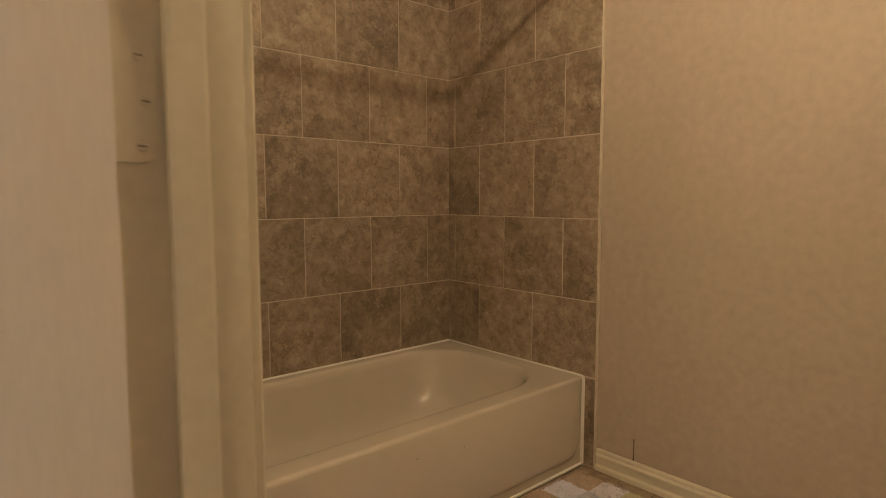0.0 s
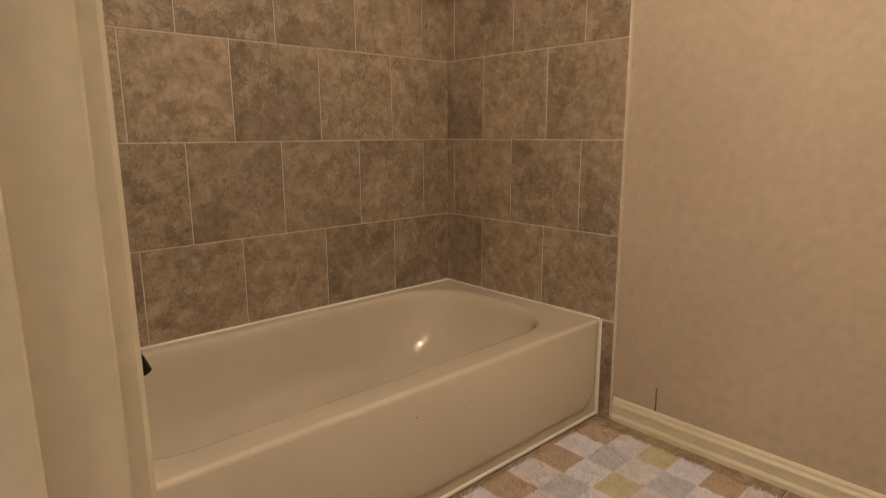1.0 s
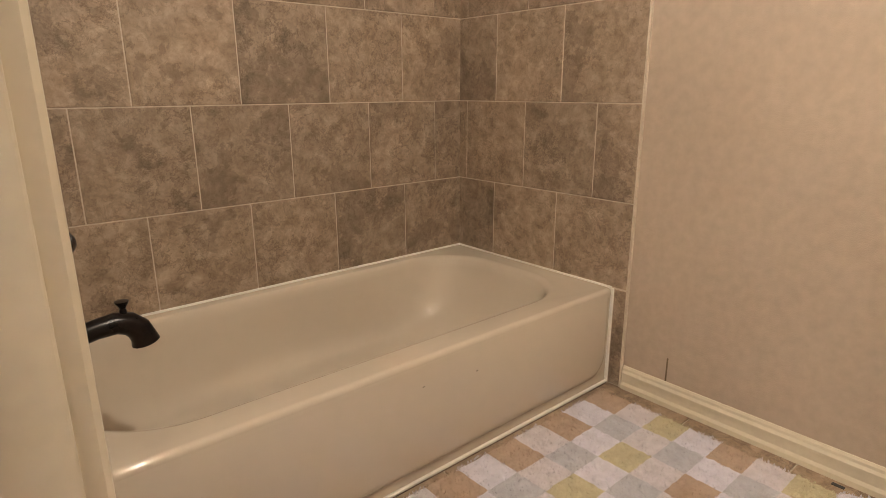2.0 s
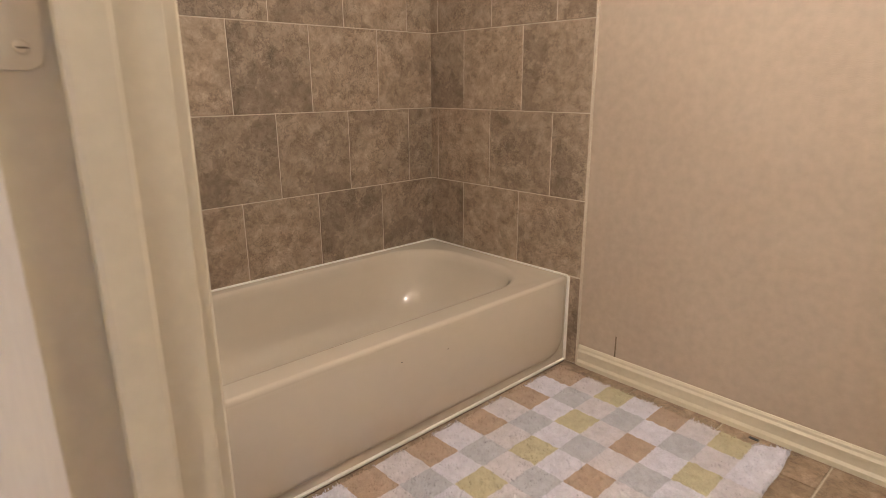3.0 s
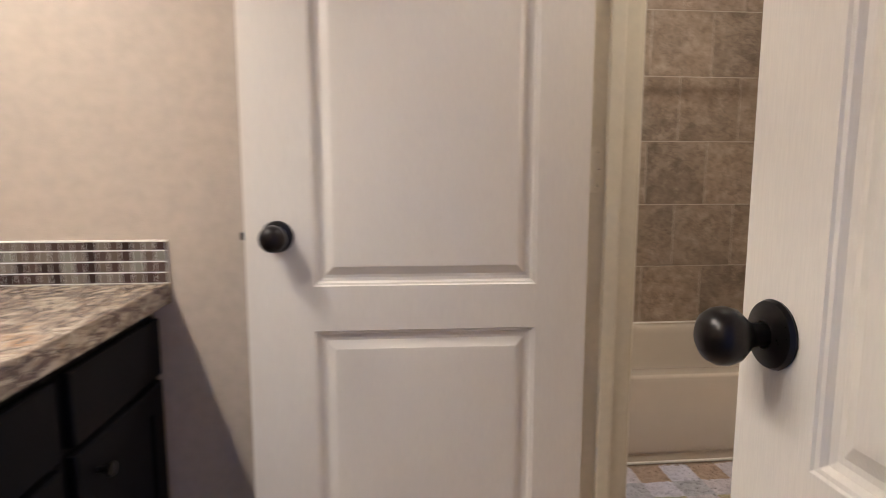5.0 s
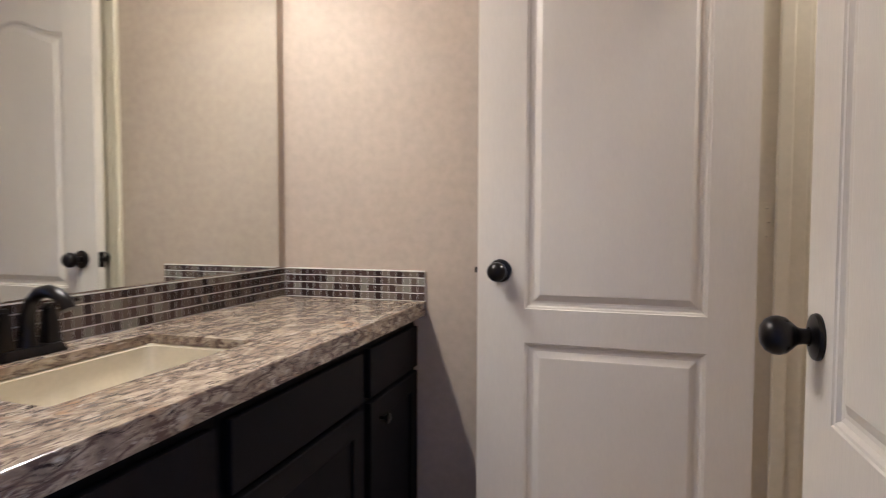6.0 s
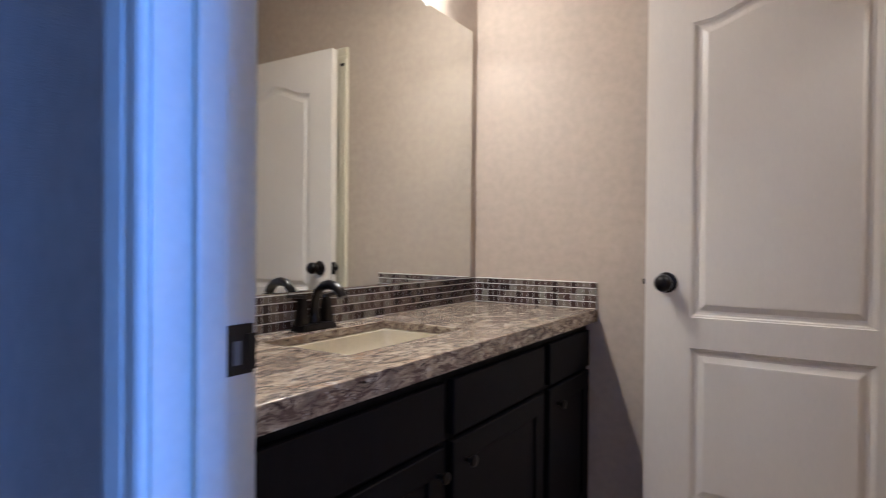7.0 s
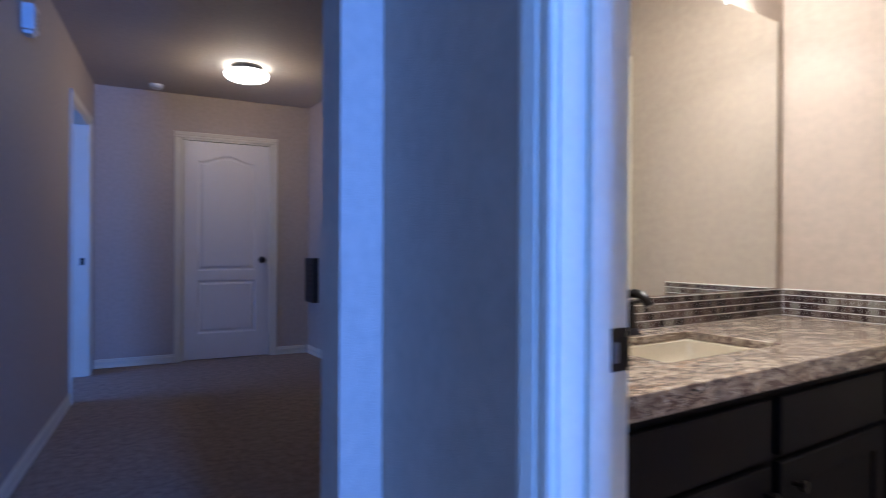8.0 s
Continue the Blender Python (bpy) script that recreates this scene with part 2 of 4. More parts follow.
def rug_colour(name, c):
    return surface(name, [(0.3, tuple(v * 0.88 for v in c)), (0.7, tuple(min(1, v * 1.08) for v in c))], scale=30, rough=1.0, fine=0.16, bump=0.5, bump_scale=400, spec=0.05)


RUG_WHITE = rug_colour("rug_white", (0.70, 0.685, 0.77))
RUG_PALE = rug_colour("rug_pale_beige", (0.66, 0.625, 0.665))
RUG_GREY = rug_colour("rug_blue_grey", (0.53, 0.535, 0.585))
RUG_TAN = rug_colour("rug_tan", (0.48, 0.365, 0.285))
RUG_YELLOW = rug_colour("rug_olive_yellow", (0.56, 0.51, 0.355))


# ---- helpers for building ----
def add_box(bm, x0, x1, y0, y1, z0, z1, bevel=0.0):
    vs = [bm.verts.new((x, y, z)) for x in (x0, x1) for y in (y0, y1) for z in (z0, z1)]
    fs = [bm.faces.new([vs[i] for i in q]) for q in ((0, 1, 3, 2), (4, 6, 7, 5), (0, 4, 5, 1), (2, 3, 7, 6), (0, 2, 6, 4), (1, 5, 7, 3))]
    if bevel:
        es = list({e for fc in fs for e in fc.edges})
        bmesh.ops.bevel(bm, geom=es, offset=bevel, segments=2, affect="EDGES", profile=0.6)
    return bm


def boxes(*specs, bevel=0.0):
    bm = bmesh.new()
    for s in specs:
        add_box(bm, *s, bevel=bevel)
    return bm


def part(name, bm, material, parent=None, label="", smooth=False, m=None, mend=True):
    """Links a bmesh as one mesh object, under a thing or a part if a parent is given."""
    if mend:
        bmesh.ops.recalc_face_normals(bm, faces=bm.faces)
    me = bpy.data.meshes.new(name)
    bm.to_mesh(me)
    bm.free()
    me.materials.append(material)
    if smooth:
        for p in me.polygons:
            p.use_smooth = True
        me.set_sharp_from_angle(angle=radians(38))
    ob = new(name, me)
    if parent:
        ob.parent = parent
    if m is not None:
        ob.matrix_basis = m
    if label:
        ob["label"] = label
    return ob


def empty(name, m=None):
    ob = new(name)
    ob.empty_display_size = 0.05
    if m is not None:
        ob.matrix_basis = m
    return ob


def lathe(profile, n=32, m=None):
    """A turned solid: profile of (radius, height) round local z."""
    bm = bmesh.new()
    rings = []
    for r, z in profile:
        if r < 1e-6:
            rings.append([bm.verts.new((0, 0, z))])
        else:
            rings.append([bm.verts.new((r * math.cos(2 * math.pi * k / n), r * math.sin(2 * math.pi * k / n), z)) for k in range(n)])
    for a, b in zip(rings, rings[1:]):
        for k in range(n):
            q = [a[k % len(a)], a[(k + 1) % len(a)], b[(k + 1) % len(b)], b[k % len(b)]]
            q = list(dict.fromkeys(q))
            if len(q) > 2:
                bm.faces.new(q)
    if m is not None:
        bmesh.ops.transform(bm, matrix=m, verts=bm.verts)
    return bm


def tube(points, radii, n=16):
    """A swept round bar along points, with a radius at each."""
    bm = bmesh.new()
    pts = [Vector(p) for p in points]
    rings = []
    for i, p in enumerate(pts):
        d = (pts[min(i + 1, len(pts) - 1)] - pts[max(i - 1, 0)]).normalized()
        a = d.cross(Vector((0.13, 0.97, 0.21))).normalized()
        b = d.cross(a)
        r = radii[i] if isinstance(radii, (list, tuple)) else radii
        rings.append([bm.verts.new(p + r * (math.cos(2 * math.pi * k / n) * a + math.sin(2 * math.pi * k / n) * b)) for k in range(n)])
    for a, b in zip(rings, rings[1:]):
        for k in range(n):
            bm.faces.new((a[k], a[(k + 1) % n], b[(k + 1) % n], b[k]))
    bm.faces.new(rings[0])
    bm.faces.new(rings[-1])
    return bm


def sweep(p0, p1, wide, out, profile):
    """A moulding from p0 to p1: profile of (across, proud) along the directions wide and out."""
    bm = bmesh.new()
    wide, out = Vector(wide), Vector(out)
    ends = [[bm.verts.new(Vector(p) + w * wide + d * out) for w, d in profile] for p in (p0, p1)]
    n = len(profile)
    for k in range(n):
        bm.faces.new((ends[0][k], ends[0][(k + 1) % n], ends[1][(k + 1) % n], ends[1][k]))
    bm.faces.new(ends[0])
    bm.faces.new(ends[1])
    return bm


CASING = [(0, 0), (0, 0.009), (0.004, 0.012), (0.016, 0.0125), (0.020, 0.010), (0.026, 0.014), (0.048, 0.017), (0.054, 0.016), (0.057, 0.012), (0.057, 0)]
BASE = [(0, 0), (0, 0.014), (0.015, 0.014), (0.021, 0.0105), (0.024, 0.0085), (0.047, 0.0085), (0.0485, 0.0115), (0.057, 0.0115), (0.065, 0.007), (0.073, 0.0065), (0.080, 0.003), (0.080, 0)]


def wall(name, label, along, lo, hi, c0, c1, top, openings=(), m=None, z0=0.0):
    """A wall with thickness along x or y from lo to hi, between c0 and c1 across; openings of (start, end, sill, head)."""
    bm = bmesh.new()

    def put(a, b, z0_, z1_):
        if b - a > 1e-4 and z1_ - z0_ > 1e-4:
            add_box(bm, *((a, b, c0, c1) if along == "x" else (c0, c1, a, b)), z0_, z1_)
    at = lo
    for a, b, sill, head in sorted(openings):
        put(at, a, z0, top)
        put(a, b, z0, sill)
        put(a, b, head, top)
        at = b
    put(at, hi, z0, top)
    ob = part(name, bm, WALL, m=m)
    return tagged(ob, label, "wall", kind="structure")


TOP = 2.44
XE, XV = -1.570, -1.680          # tub side and vanity side of the wall between the two rooms
YN, YE, YH = -1.376, -3.012, -3.127   # vanity room's far wall; inside and hall faces of the entry wall
XM = -3.107                      # wall behind the mirror
JN, JS = -1.466, -2.192         # jambs of the tub room's doorway
EW, EE = -2.462, -1.722          # jambs of the entry doorway
HEAD = 2.045
HEAD1 = 1.938                   # head of the tub room doorway

wall_tub_north = wall("wall_tub_north", "beige wall behind the bathtub, mostly tiled", "x", XV, 0.115, 0.0, 0.115, TOP)
wall_tub_east = wall("wall_tub_east", "beige orange-peel wall with tiled bathtub end", "y", YE, 0.0, 0.0, 0.115, TOP)
wall_divider = wall("wall_divider", "beige wall with doorway between vanity and bathtub", "y", YE, 0.0, XV, XE, TOP, [(JS - 0.018, JN + 0.018, 0, HEAD1 + 0.018)])
wall_vanity_north = wall("wall_vanity_north", "warm beige wall at the end of the vanity", "x", XM - 0.115, XV, YN, YN + 0.115, TOP)
wall_mirror = wall("wall_mirror", "beige wall carrying the large mirror", "y", YE, YN, XM - 0.115, XM, TOP)
wall_entry = wall("wall_entry", "beige wall with the bathroom entry doorway", "x", -2.95, 1.0, YH, YE, TOP, [(EW - 0.018, EE + 0.018, 0, HEAD + 0.018)])
wall_return = tagged(part("wall_return", boxes((-3.005, -2.918, -3.212, YH - 0.001, 0, TOP)), WALL), "short painted wall return beside the hall opening", "wall", kind="structure")

wall_thin = tagged(part("wall_thin", boxes((XM - 0.115, -2.951, -3.030, YE, 0, TOP)), WALL), "thin painted wall behind the vanity's end", "wall", kind="structure")

# hall, whose far side runs a few degrees askew
HALL_C = (-7.773, -3.425)
S_TURN, F_TURN = -8.3, -5.6
hall_m = pose(*HALL_C, 0, 0, 0, S_TURN)
wall_hall_south = wall("wall_hall_south", "tan hall wall with a bedroom doorway", "x", -0.9, 9.1, -0.115, 0.0, TOP, [(0.30, 1.19, 0, HEAD)], m=hall_m)
far_m = pose(*HALL_C, 0, 0, 0, F_TURN)
wall_hall_far = wall("wall_hall_far", "tan wall at the end of the hall", "y", -0.9, 2.0, -0.115, 0.0, TOP, [(0.68, 1.48, 0, HEAD)], m=far_m)
wall_hall_north = wall("wall_hall_north", "tan wall at the far corner of the hall", "x", -8.0, XM - 0.115, -1.59, -1.475, TOP, [(-7.05, -6.3, 0, HEAD)])
wall_hall_east = wall("wall_hall_east", "tan hall end wall with a window", "y", -4.75, YH, 1.0, 1.115, TOP, [(-3.60, -3.17, 0.8, 2.1)])
wall_bedroom = tagged(part("wall_bedroom", boxes((-9.2, -5.6, -5.72, -5.6, 0, TOP), (-9.2, -9.08, -5.6, -3.1, 0, TOP), (-5.72, -5.6, -5.6, -3.75, 0, TOP)), WALL), "plain bedroom walls beyond the hall doorway", "wall", kind="structure")
wall_closet = tagged(part("wall_closet", boxes((-8.0, -3.3, -0.6, -0.5, 0, TOP), (-8.12, -8.0, -1.59, -0.5, 0, TOP)), WALL), "plain walls of the space beyond the hall", "wall", kind="structure")
ceiling = tagged(part("ceiling", boxes((-9.3, 1.2, -5.8, 0.2, TOP, TOP + 0.12)), CEIL), "off-white textured painted ceiling", "ceiling", kind="structure")
floor_slab = tagged(part("floor", boxes((XM - 0.1, 0.1, YH + 0.06, 0.1, -0.15, -0.006)), GROUT), "brown tiled bathroom floor with pale grout", "floor", kind="structure")
carpet = tagged(part("carpet", boxes((-9.3, 1.2, -5.8, YH + 0.06, -0.15, 0.004), (-9.3, XM - 0.1, YH + 0.06, 0.2, -0.15, 0.004)), CARPET), "brown cut-pile hall carpet in dim blue light", "floor", kind="structure")


# ---- doors and frames ----
def rect_outline(x0, x1, z0, z1, n=9):
    def outline(i):
        pts = [(x0 + i, z0 + i), (x1 - i, z0 + i)]
        pts += [(x1 - i - (x1 - x0 - 2 * i) * k / n, z1 - i) for k in range(n + 1)]
        return pts
    return outline


def arch_outline(x0, x1, z0, z1, rise, n=28):
    def outline(i):
        pts = [(x0 + i, z0 + i), (x1 - i, z0 + i)]
        for k in range(n + 1):
            x = x1 - i - (x1 - x0 - 2 * i) * k / n
            u = (x - x0) / (x1 - x0)
            pts.append((x, z1 - i + rise * (0.5 - 0.5 * math.cos(2 * math.pi * u)) ** 1.15))
        return pts
    return outline


def door_leaf_mesh(w, h, t, panels):
    """A moulded two-panel leaf: hinge edge at x=0, front at y=0, back at y=t. panels: outline function, x range and z range of each, from the bottom up."""
    bm = bmesh.new()
    x0, x1 = panels[0][1]
    levels = [0.0] + [z for _, _, zz in panels for z in zz] + [h]
    for side in (0, 1):
        face, s = (0.0, 1) if side == 0 else (t, -1)

        def put(*pts):
            vs = [bm.verts.new((x, face + s * d, z)) for x, z, d in pts]
            bm.faces.new(vs if side == 0 else vs[::-1])
        for za, zb in zip(levels, levels[1:]):
            put((0, za, 0), (x0, za, 0), (x0, zb, 0), (0, zb, 0))
            put((x1, za, 0), (w, za, 0), (w, zb, 0), (x1, zb, 0))
        for za, zb in list(zip(levels, levels[1:]))[0:-1:2]:
            put((x0, za, 0), (x1, za, 0), (x1, zb, 0), (x0, zb, 0))
        rings = [(0, 0), (0.002, 0.0025), (0.006, 0.0035), (0.010, 0.0085), (0.017, 0.0105), (0.023, 0.0105), (0.038, 0.0030), (0.041, 0.0015), (0.046, 0.0012)]
        for outline, _, _ in panels:
            loops = [[(x, z, d) for x, z in outline(i)] for i, d in rings]
            n = len(loops[0])
            for a, b in zip(loops, loops[1:]):
                for k in range(n):
                    q = (k + 1) % n
                    put(a[k], a[q], b[q], b[k])
            top = loops[-1][2:]
            low = [(p[0], loops[-1][0][1], p[2]) for p in top]
            for k in range(len(top) - 1):
                put(low[k + 1], low[k], top[k], top[k + 1])
        arch = panels[-1][0](0)[2:]
        for (xa, za), (xb, zb) in zip(arch, arch[1:]):
            put((xb, zb, 0), (xa, za, 0), (xa, h, 0), (xb, h, 0))
    for (xa, za), (xb, zb) in (((0, 0), (0, h)), ((w, h), (w, 0)), ((w, 0), (0, 0)), ((0, h), (w, h))):
        bm.faces.new([bm.verts.new(p) for p in ((xa, 0, za), (xb, 0, zb), (xb, t, zb), (xa, t, za))])
    return bm


def knob_parts(parent, x, z, y, s):
    """Round door knob with rose on the face at y, facing s."""
    m = pose(x, y, z, -90 * s, 0, 0)
    part("rose", lathe([(0, 0), (0.032, 0), (0.033, 0.003), (0.031, 0.007), (0.022, 0.010), (0.013, 0.012)], 40), BRONZE, parent, "dark bronze round rose", True, m)
    part("knob", lathe([(0.011, 0.010), (0.011, 0.020), (0.0125, 0.026), (0.018, 0.032), (0.025, 0.040), (0.0275, 0.049), (0.0265, 0.058), (0.022, 0.066), (0.013, 0.0715), (0, 0.073)], 40), BRONZE, parent, "dark bronze ball knob", True, m)


def make_door(name, label, m, w, knob_x, knob_z=0.92, h=2.03, px=(0.107, 0.562), t=0.035, latch=True, knobs=(1, -1), arch=1.835, mid=(0.73, 0.82)):
    door = empty(name, m)
    low = rect_outline(px[0], px[1], 0.235, mid[0])
    up = arch_outline(px[0], px[1], mid[1], arch, 0.060)
    part("leaf", door_leaf_mesh(w, h - 0.012, t, [(low, px, (0.235, mid[0])), (up, px, (mid[1], arch))]), LEAF, door, "", False, None, False)
    door.children[0].location.z = 0.012
    if 1 in knobs:
        knob_parts(door, knob_x, knob_z, 0.0, -1)
    if -1 in knobs:
        knob_parts(door, knob_x, knob_z, t, 1)
    if latch:
        bm = boxes((w, w + 0.0015, t / 2 - 0.0125, t / 2 + 0.0125, knob_z - 0.028, knob_z + 0.028), (w + 0.0015, w + 0.011, t / 2 - 0.007, t / 2 + 0.007, knob_z - 0.008, knob_z + 0.008), bevel=0.0008)
        part("latch", bm, BRONZE, door, "dark bronze latch plate and bolt")
    tagged(door, label, "door", kind="structure")
    return door


# the tub room's door stands open against the vanity room's end wall; x runs from hinge to free edge (westward)
def leaf_pose(hinge, free, z=0.0):
    d = Vector((free[0] - hinge[0], free[1] - hinge[1], 0))
    return pose(hinge[0], hinge[1], z, 0, 0, math.degrees(math.atan2(d.y, d.x)))


door_1 = make_door("door_1", "open white moulded two-panel door with bronze knob", leaf_pose((-1.683, -1.463), (-2.405, -1.455)), 0.722, 0.655, knob_z=0.932, px=(0.112, 0.584), h=1.93, arch=1.733, mid=(0.718, 0.814))
door_2 = make_door("door_2", "open white moulded two-panel entry door, bronze knob", leaf_pose((-1.722, -2.902), (-1.720, -2.167)), 0.735, 0.685, px=(0.107, 0.628), knob_z=0.912, h=1.93, arch=1.733, mid=(0.702, 0.796))


def hinge(parent, m):
    """Cream-painted butt hinge leaf with three screws and a knuckle, in a local frame: x into the jamb, y out of it."""
    bm = bmesh.new()
    pts = [(-0.006, -0.050), (0.024, -0.050), (0.031, -0.047), (0.034, -0.039), (0.034, 0.039), (0.031, 0.047), (0.024, 0.050), (-0.006, 0.050)]
    lo = [bm.verts.new((x, 0, z)) for x, z in pts]
    hi = [bm.verts.new((x - 0.0006, -0.0032, z * 0.99)) for x, z in pts]
    bm.faces.new(lo)
    bm.faces.new(hi)
    for k in range(len(pts)):
        bm.faces.new((lo[k], lo[(k + 1) % len(pts)], hi[(k + 1) % len(pts)], hi[k]))
    h = part("hinge", bm, TRIM, parent, "painted-over butt hinge", m=m)
    for sx, sz in ((0.021, 0.036), (0.025, 0.0), (0.021, -0.036)):
        part("screw", lathe([(0.0046, 0), (0.0046, 0.0008), (0.0034, 0.0014), (0, 0.0014)], 14, pose(sx, -0.0032, sz, 90, 0, 0)), TRIM, h)
        # Thin dark strip laid on the screw head in place of a cut slot.
        part("slot", boxes((sx - 0.0032, sx + 0.0032, -0.0050, -0.0046, sz - 0.0009, sz + 0.0002)), SLOT, h)
    part("knuckle", lathe([(0, -0.0445), (0.0055, -0.0445), (0.0055, 0.0445), (0, 0.0445)], 14, pose(-0.008, -0.002, 0)), TRIM, h, "", True)
    return h


def frame_piece(name, bm, parent):
    return part(name, bm, TRIM, parent)


# frame of the tub room's doorway (wall runs along y)
frame_1 = empty("door_frame_1")
XV1, XE1 = XV - 0.001, XE + 0.001
frame_piece("jamb", boxes((XV1, XE1, JN, JN + 0.018, 0, HEAD1), bevel=0.0015), frame_1)
frame_piece("jamb", boxes((XV1, XE1, JS - 0.018, JS, 0, HEAD1), bevel=0.0015), frame_1)
frame_piece("head", boxes((XV1, XE1, JS - 0.018, JN + 0.018, HEAD1, HEAD1 + 0.018), bevel=0.0015), frame_1)
frame_piece("stop", boxes((XV + 0.040, XV + 0.075, JN - 0.013, JN, 0, HEAD1), bevel=0.005), frame_1)
frame_piece("stop", boxes((XV + 0.040, XV + 0.075, JS, JS + 0.013, 0, HEAD1), bevel=0.005), frame_1)
frame_piece("stop", boxes((XV + 0.040, XV + 0.075, JS + 0.013, JN - 0.013, HEAD1 - 0.013, HEAD1), bevel=0.005), frame_1)
for face, out in ((XE, 1.15), (XV, -1)):
    frame_piece("casing", sweep((face, JN + 0.005, 0), (face, JN + 0.005, HEAD1 + 0.005), (0, 1, 0), (out, 0, 0), CASING), frame_1)
    frame_piece("casing", sweep((face, JS - 0.005, 0), (face, JS - 0.005, HEAD1 + 0.005), (0, -1, 0), (out, 0, 0), CASING), frame_1)
    frame_piece("casing", sweep((face, JS - 0.062, HEAD1 + 0.005), (face, JN + 0.062, HEAD1 + 0.005), (0, 0, 1), (out, 0, 0), CASING), frame_1)
for hz in (0.22, 1.071, 1.74):
    hinge(frame_1, pose(XV + 0.001, JN - 0.0002, hz))
tagged(frame_1, "cream-painted doorway frame with painted hinges", "door frame", kind="structure")

# frame of the entry doorway (wall runs along x)
frame_2 = empty("door_frame_2")
frame_piece("jamb", boxes((EW - 0.018, EW, YH - 0.001, YE + 0.001, 0, HEAD), bevel=0.0015), frame_2)
frame_piece("jamb", boxes((EE, EE + 0.018, YH - 0.001, YE + 0.001, 0, HEAD), bevel=0.0015), frame_2)
frame_piece("head", boxes((EW - 0.018, EE + 0.018, YH - 0.001, YE + 0.001, HEAD, HEAD + 0.018), bevel=0.0015), frame_2)
frame_piece("stop", boxes((EW, EW + 0.011, YE - 0.075, YE - 0.040, 0, HEAD), bevel=0.003), frame_2)
frame_piece("stop", boxes((EE - 0.011, EE, YE - 0.075, YE - 0.040, 0, HEAD), bevel=0.003), frame_2)
frame_piece("stop", boxes((EW + 0.011, EE - 0.011, YE - 0.075, YE - 0.040, HEAD - 0.011, HEAD), bevel=0.003), frame_2)
frame_piece("casing", sweep((EW - 0.005, YH, 0), (EW - 0.005, YH, HEAD + 0.005), (-1, 0, 0), (0, -1, 0), CASING), frame_2)
frame_piece("casing", sweep((EE + 0.005, YH, 0), (EE + 0.005, YH, HEAD + 0.005), (1, 0, 0), (0, -1, 0), CASING), frame_2)
frame_piece("casing", sweep((EW - 0.062, YH, HEAD + 0.005), (EE + 0.062, YH, HEAD + 0.005), (0, 0, 1), (0, -1, 0), CASING), frame_2)
frame_piece("casing", sweep((EW - 0.005, YE, 0.0), (EW - 0.005, YE, HEAD + 0.005), (-1, 0, 0), (0, 1, 0), CASING), frame_2)
frame_piece("casing", sweep((EW - 0.062, YE, HEAD + 0.005), (EE + 0.02, YE, HEAD + 0.005), (0, 0, 1), (0, 1, 0), CASING), frame_2)
SY = YE - 0.014
strike = part("strike_plate", boxes((EW, EW + 0.0016, SY - 0.020, SY + 0.0145, 0.907, 0.962), bevel=0.0006), BRONZE, frame_2, "dark bronze strike plate")
part("strike_lip", boxes((EW + 0.0016, EW + 0.003, SY + 0.004, SY + 0.017, 0.911, 0.951), bevel=0.0006), BRONZE, strike)
part("strike_hole", boxes((EW + 0.0016, EW + 0.0020, SY - 0.012, SY - 0.002, 0.918, 0.944)), plain("strike_shadow", (0.16, 0.15, 0.14), rough=0.5), strike, "recess of the strike plate")
tagged(frame_2, "cream-painted entry doorway frame with bronze strike plate", "door frame", kind="structure")

# closed closet door on the vanity room's end wall, almost hidden behind the open door
frame_4 = empty("door_frame_4")
frame_piece("casing", sweep((-2.348, YN, 0), (-2.348, YN, HEAD1 - 0.030), (-1, 0, 0), (0, -1, 0), CASING), frame_4)
frame_piece("casing", sweep((-2.405, YN, HEAD1 - 0.030), (-1.745, YN, HEAD1 - 0.030), (0, 0, 1), (0, -1, 0), CASING), frame_4)
frame_piece("panel", boxes((-2.348, -1.745, YN - 0.006, YN, 0.01, HEAD1 - 0.030), bevel=0.002), frame_4)
part("catch_plate", boxes((-2.392, -2.366, YN - 0.0185, YN - 0.0145, 1.878, 1.890), bevel=0.0008), BRONZE, frame_4, "small dark catch plate")
tagged(frame_4, "cream-painted casing on the end wall behind the door", "door frame", kind="structure")

# far hall door, closed, in its frame
frame_3 = empty("door_frame_3", far_m)
frame_piece("casing", sweep((0, 0.68, 0), (0, 0.68, HEAD), (0, -1, 0), (1, 0, 0), CASING), frame_3)
frame_piece("casing", sweep((0, 1.48, 0), (0, 1.48, HEAD), (0, 1, 0), (1, 0, 0), CASING), frame_3)
frame_piece("casing", sweep((0, 0.623, HEAD), (0, 1.537, HEAD), (0, 0, 1), (1, 0, 0), CASING), frame_3)
frame_piece("head", boxes((-0.115, -0.001, 0.68, 1.48, HEAD - 0.014, HEAD)), frame_3)
frame_piece("jamb", boxes((-0.115, -0.001, 0.68, 0.694, 0, HEAD - 0.014)), frame_3)
frame_piece("jamb", boxes((-0.115, -0.001, 1.466, 1.48, 0, HEAD - 0.014)), frame_3)
tagged(frame_3, "white-painted frame of the hall door", "door frame", kind="structure")
door_3 = make_door("door_3", "closed white arched two-panel hall door, dark knob", far_m @ pose(-0.010, 0.697, 0, 0, 0, 90), 0.766, 0.700, knob_z=0.93, h=2.025, px=(0.125, 0.640), latch=False, knobs=(1,))

# ---- baseboards and small wall details ----
def baseboard(p0, p1, out, m=None, label="cream-painted moulded baseboard"):
    ob = part("baseboard", sweep((*p0, 0.0), (*p1, 0.0), (0, 0, 1), (*out, 0), BASE), TRIM, m=m)
    return tagged(ob, label, "baseboard", kind="structure")


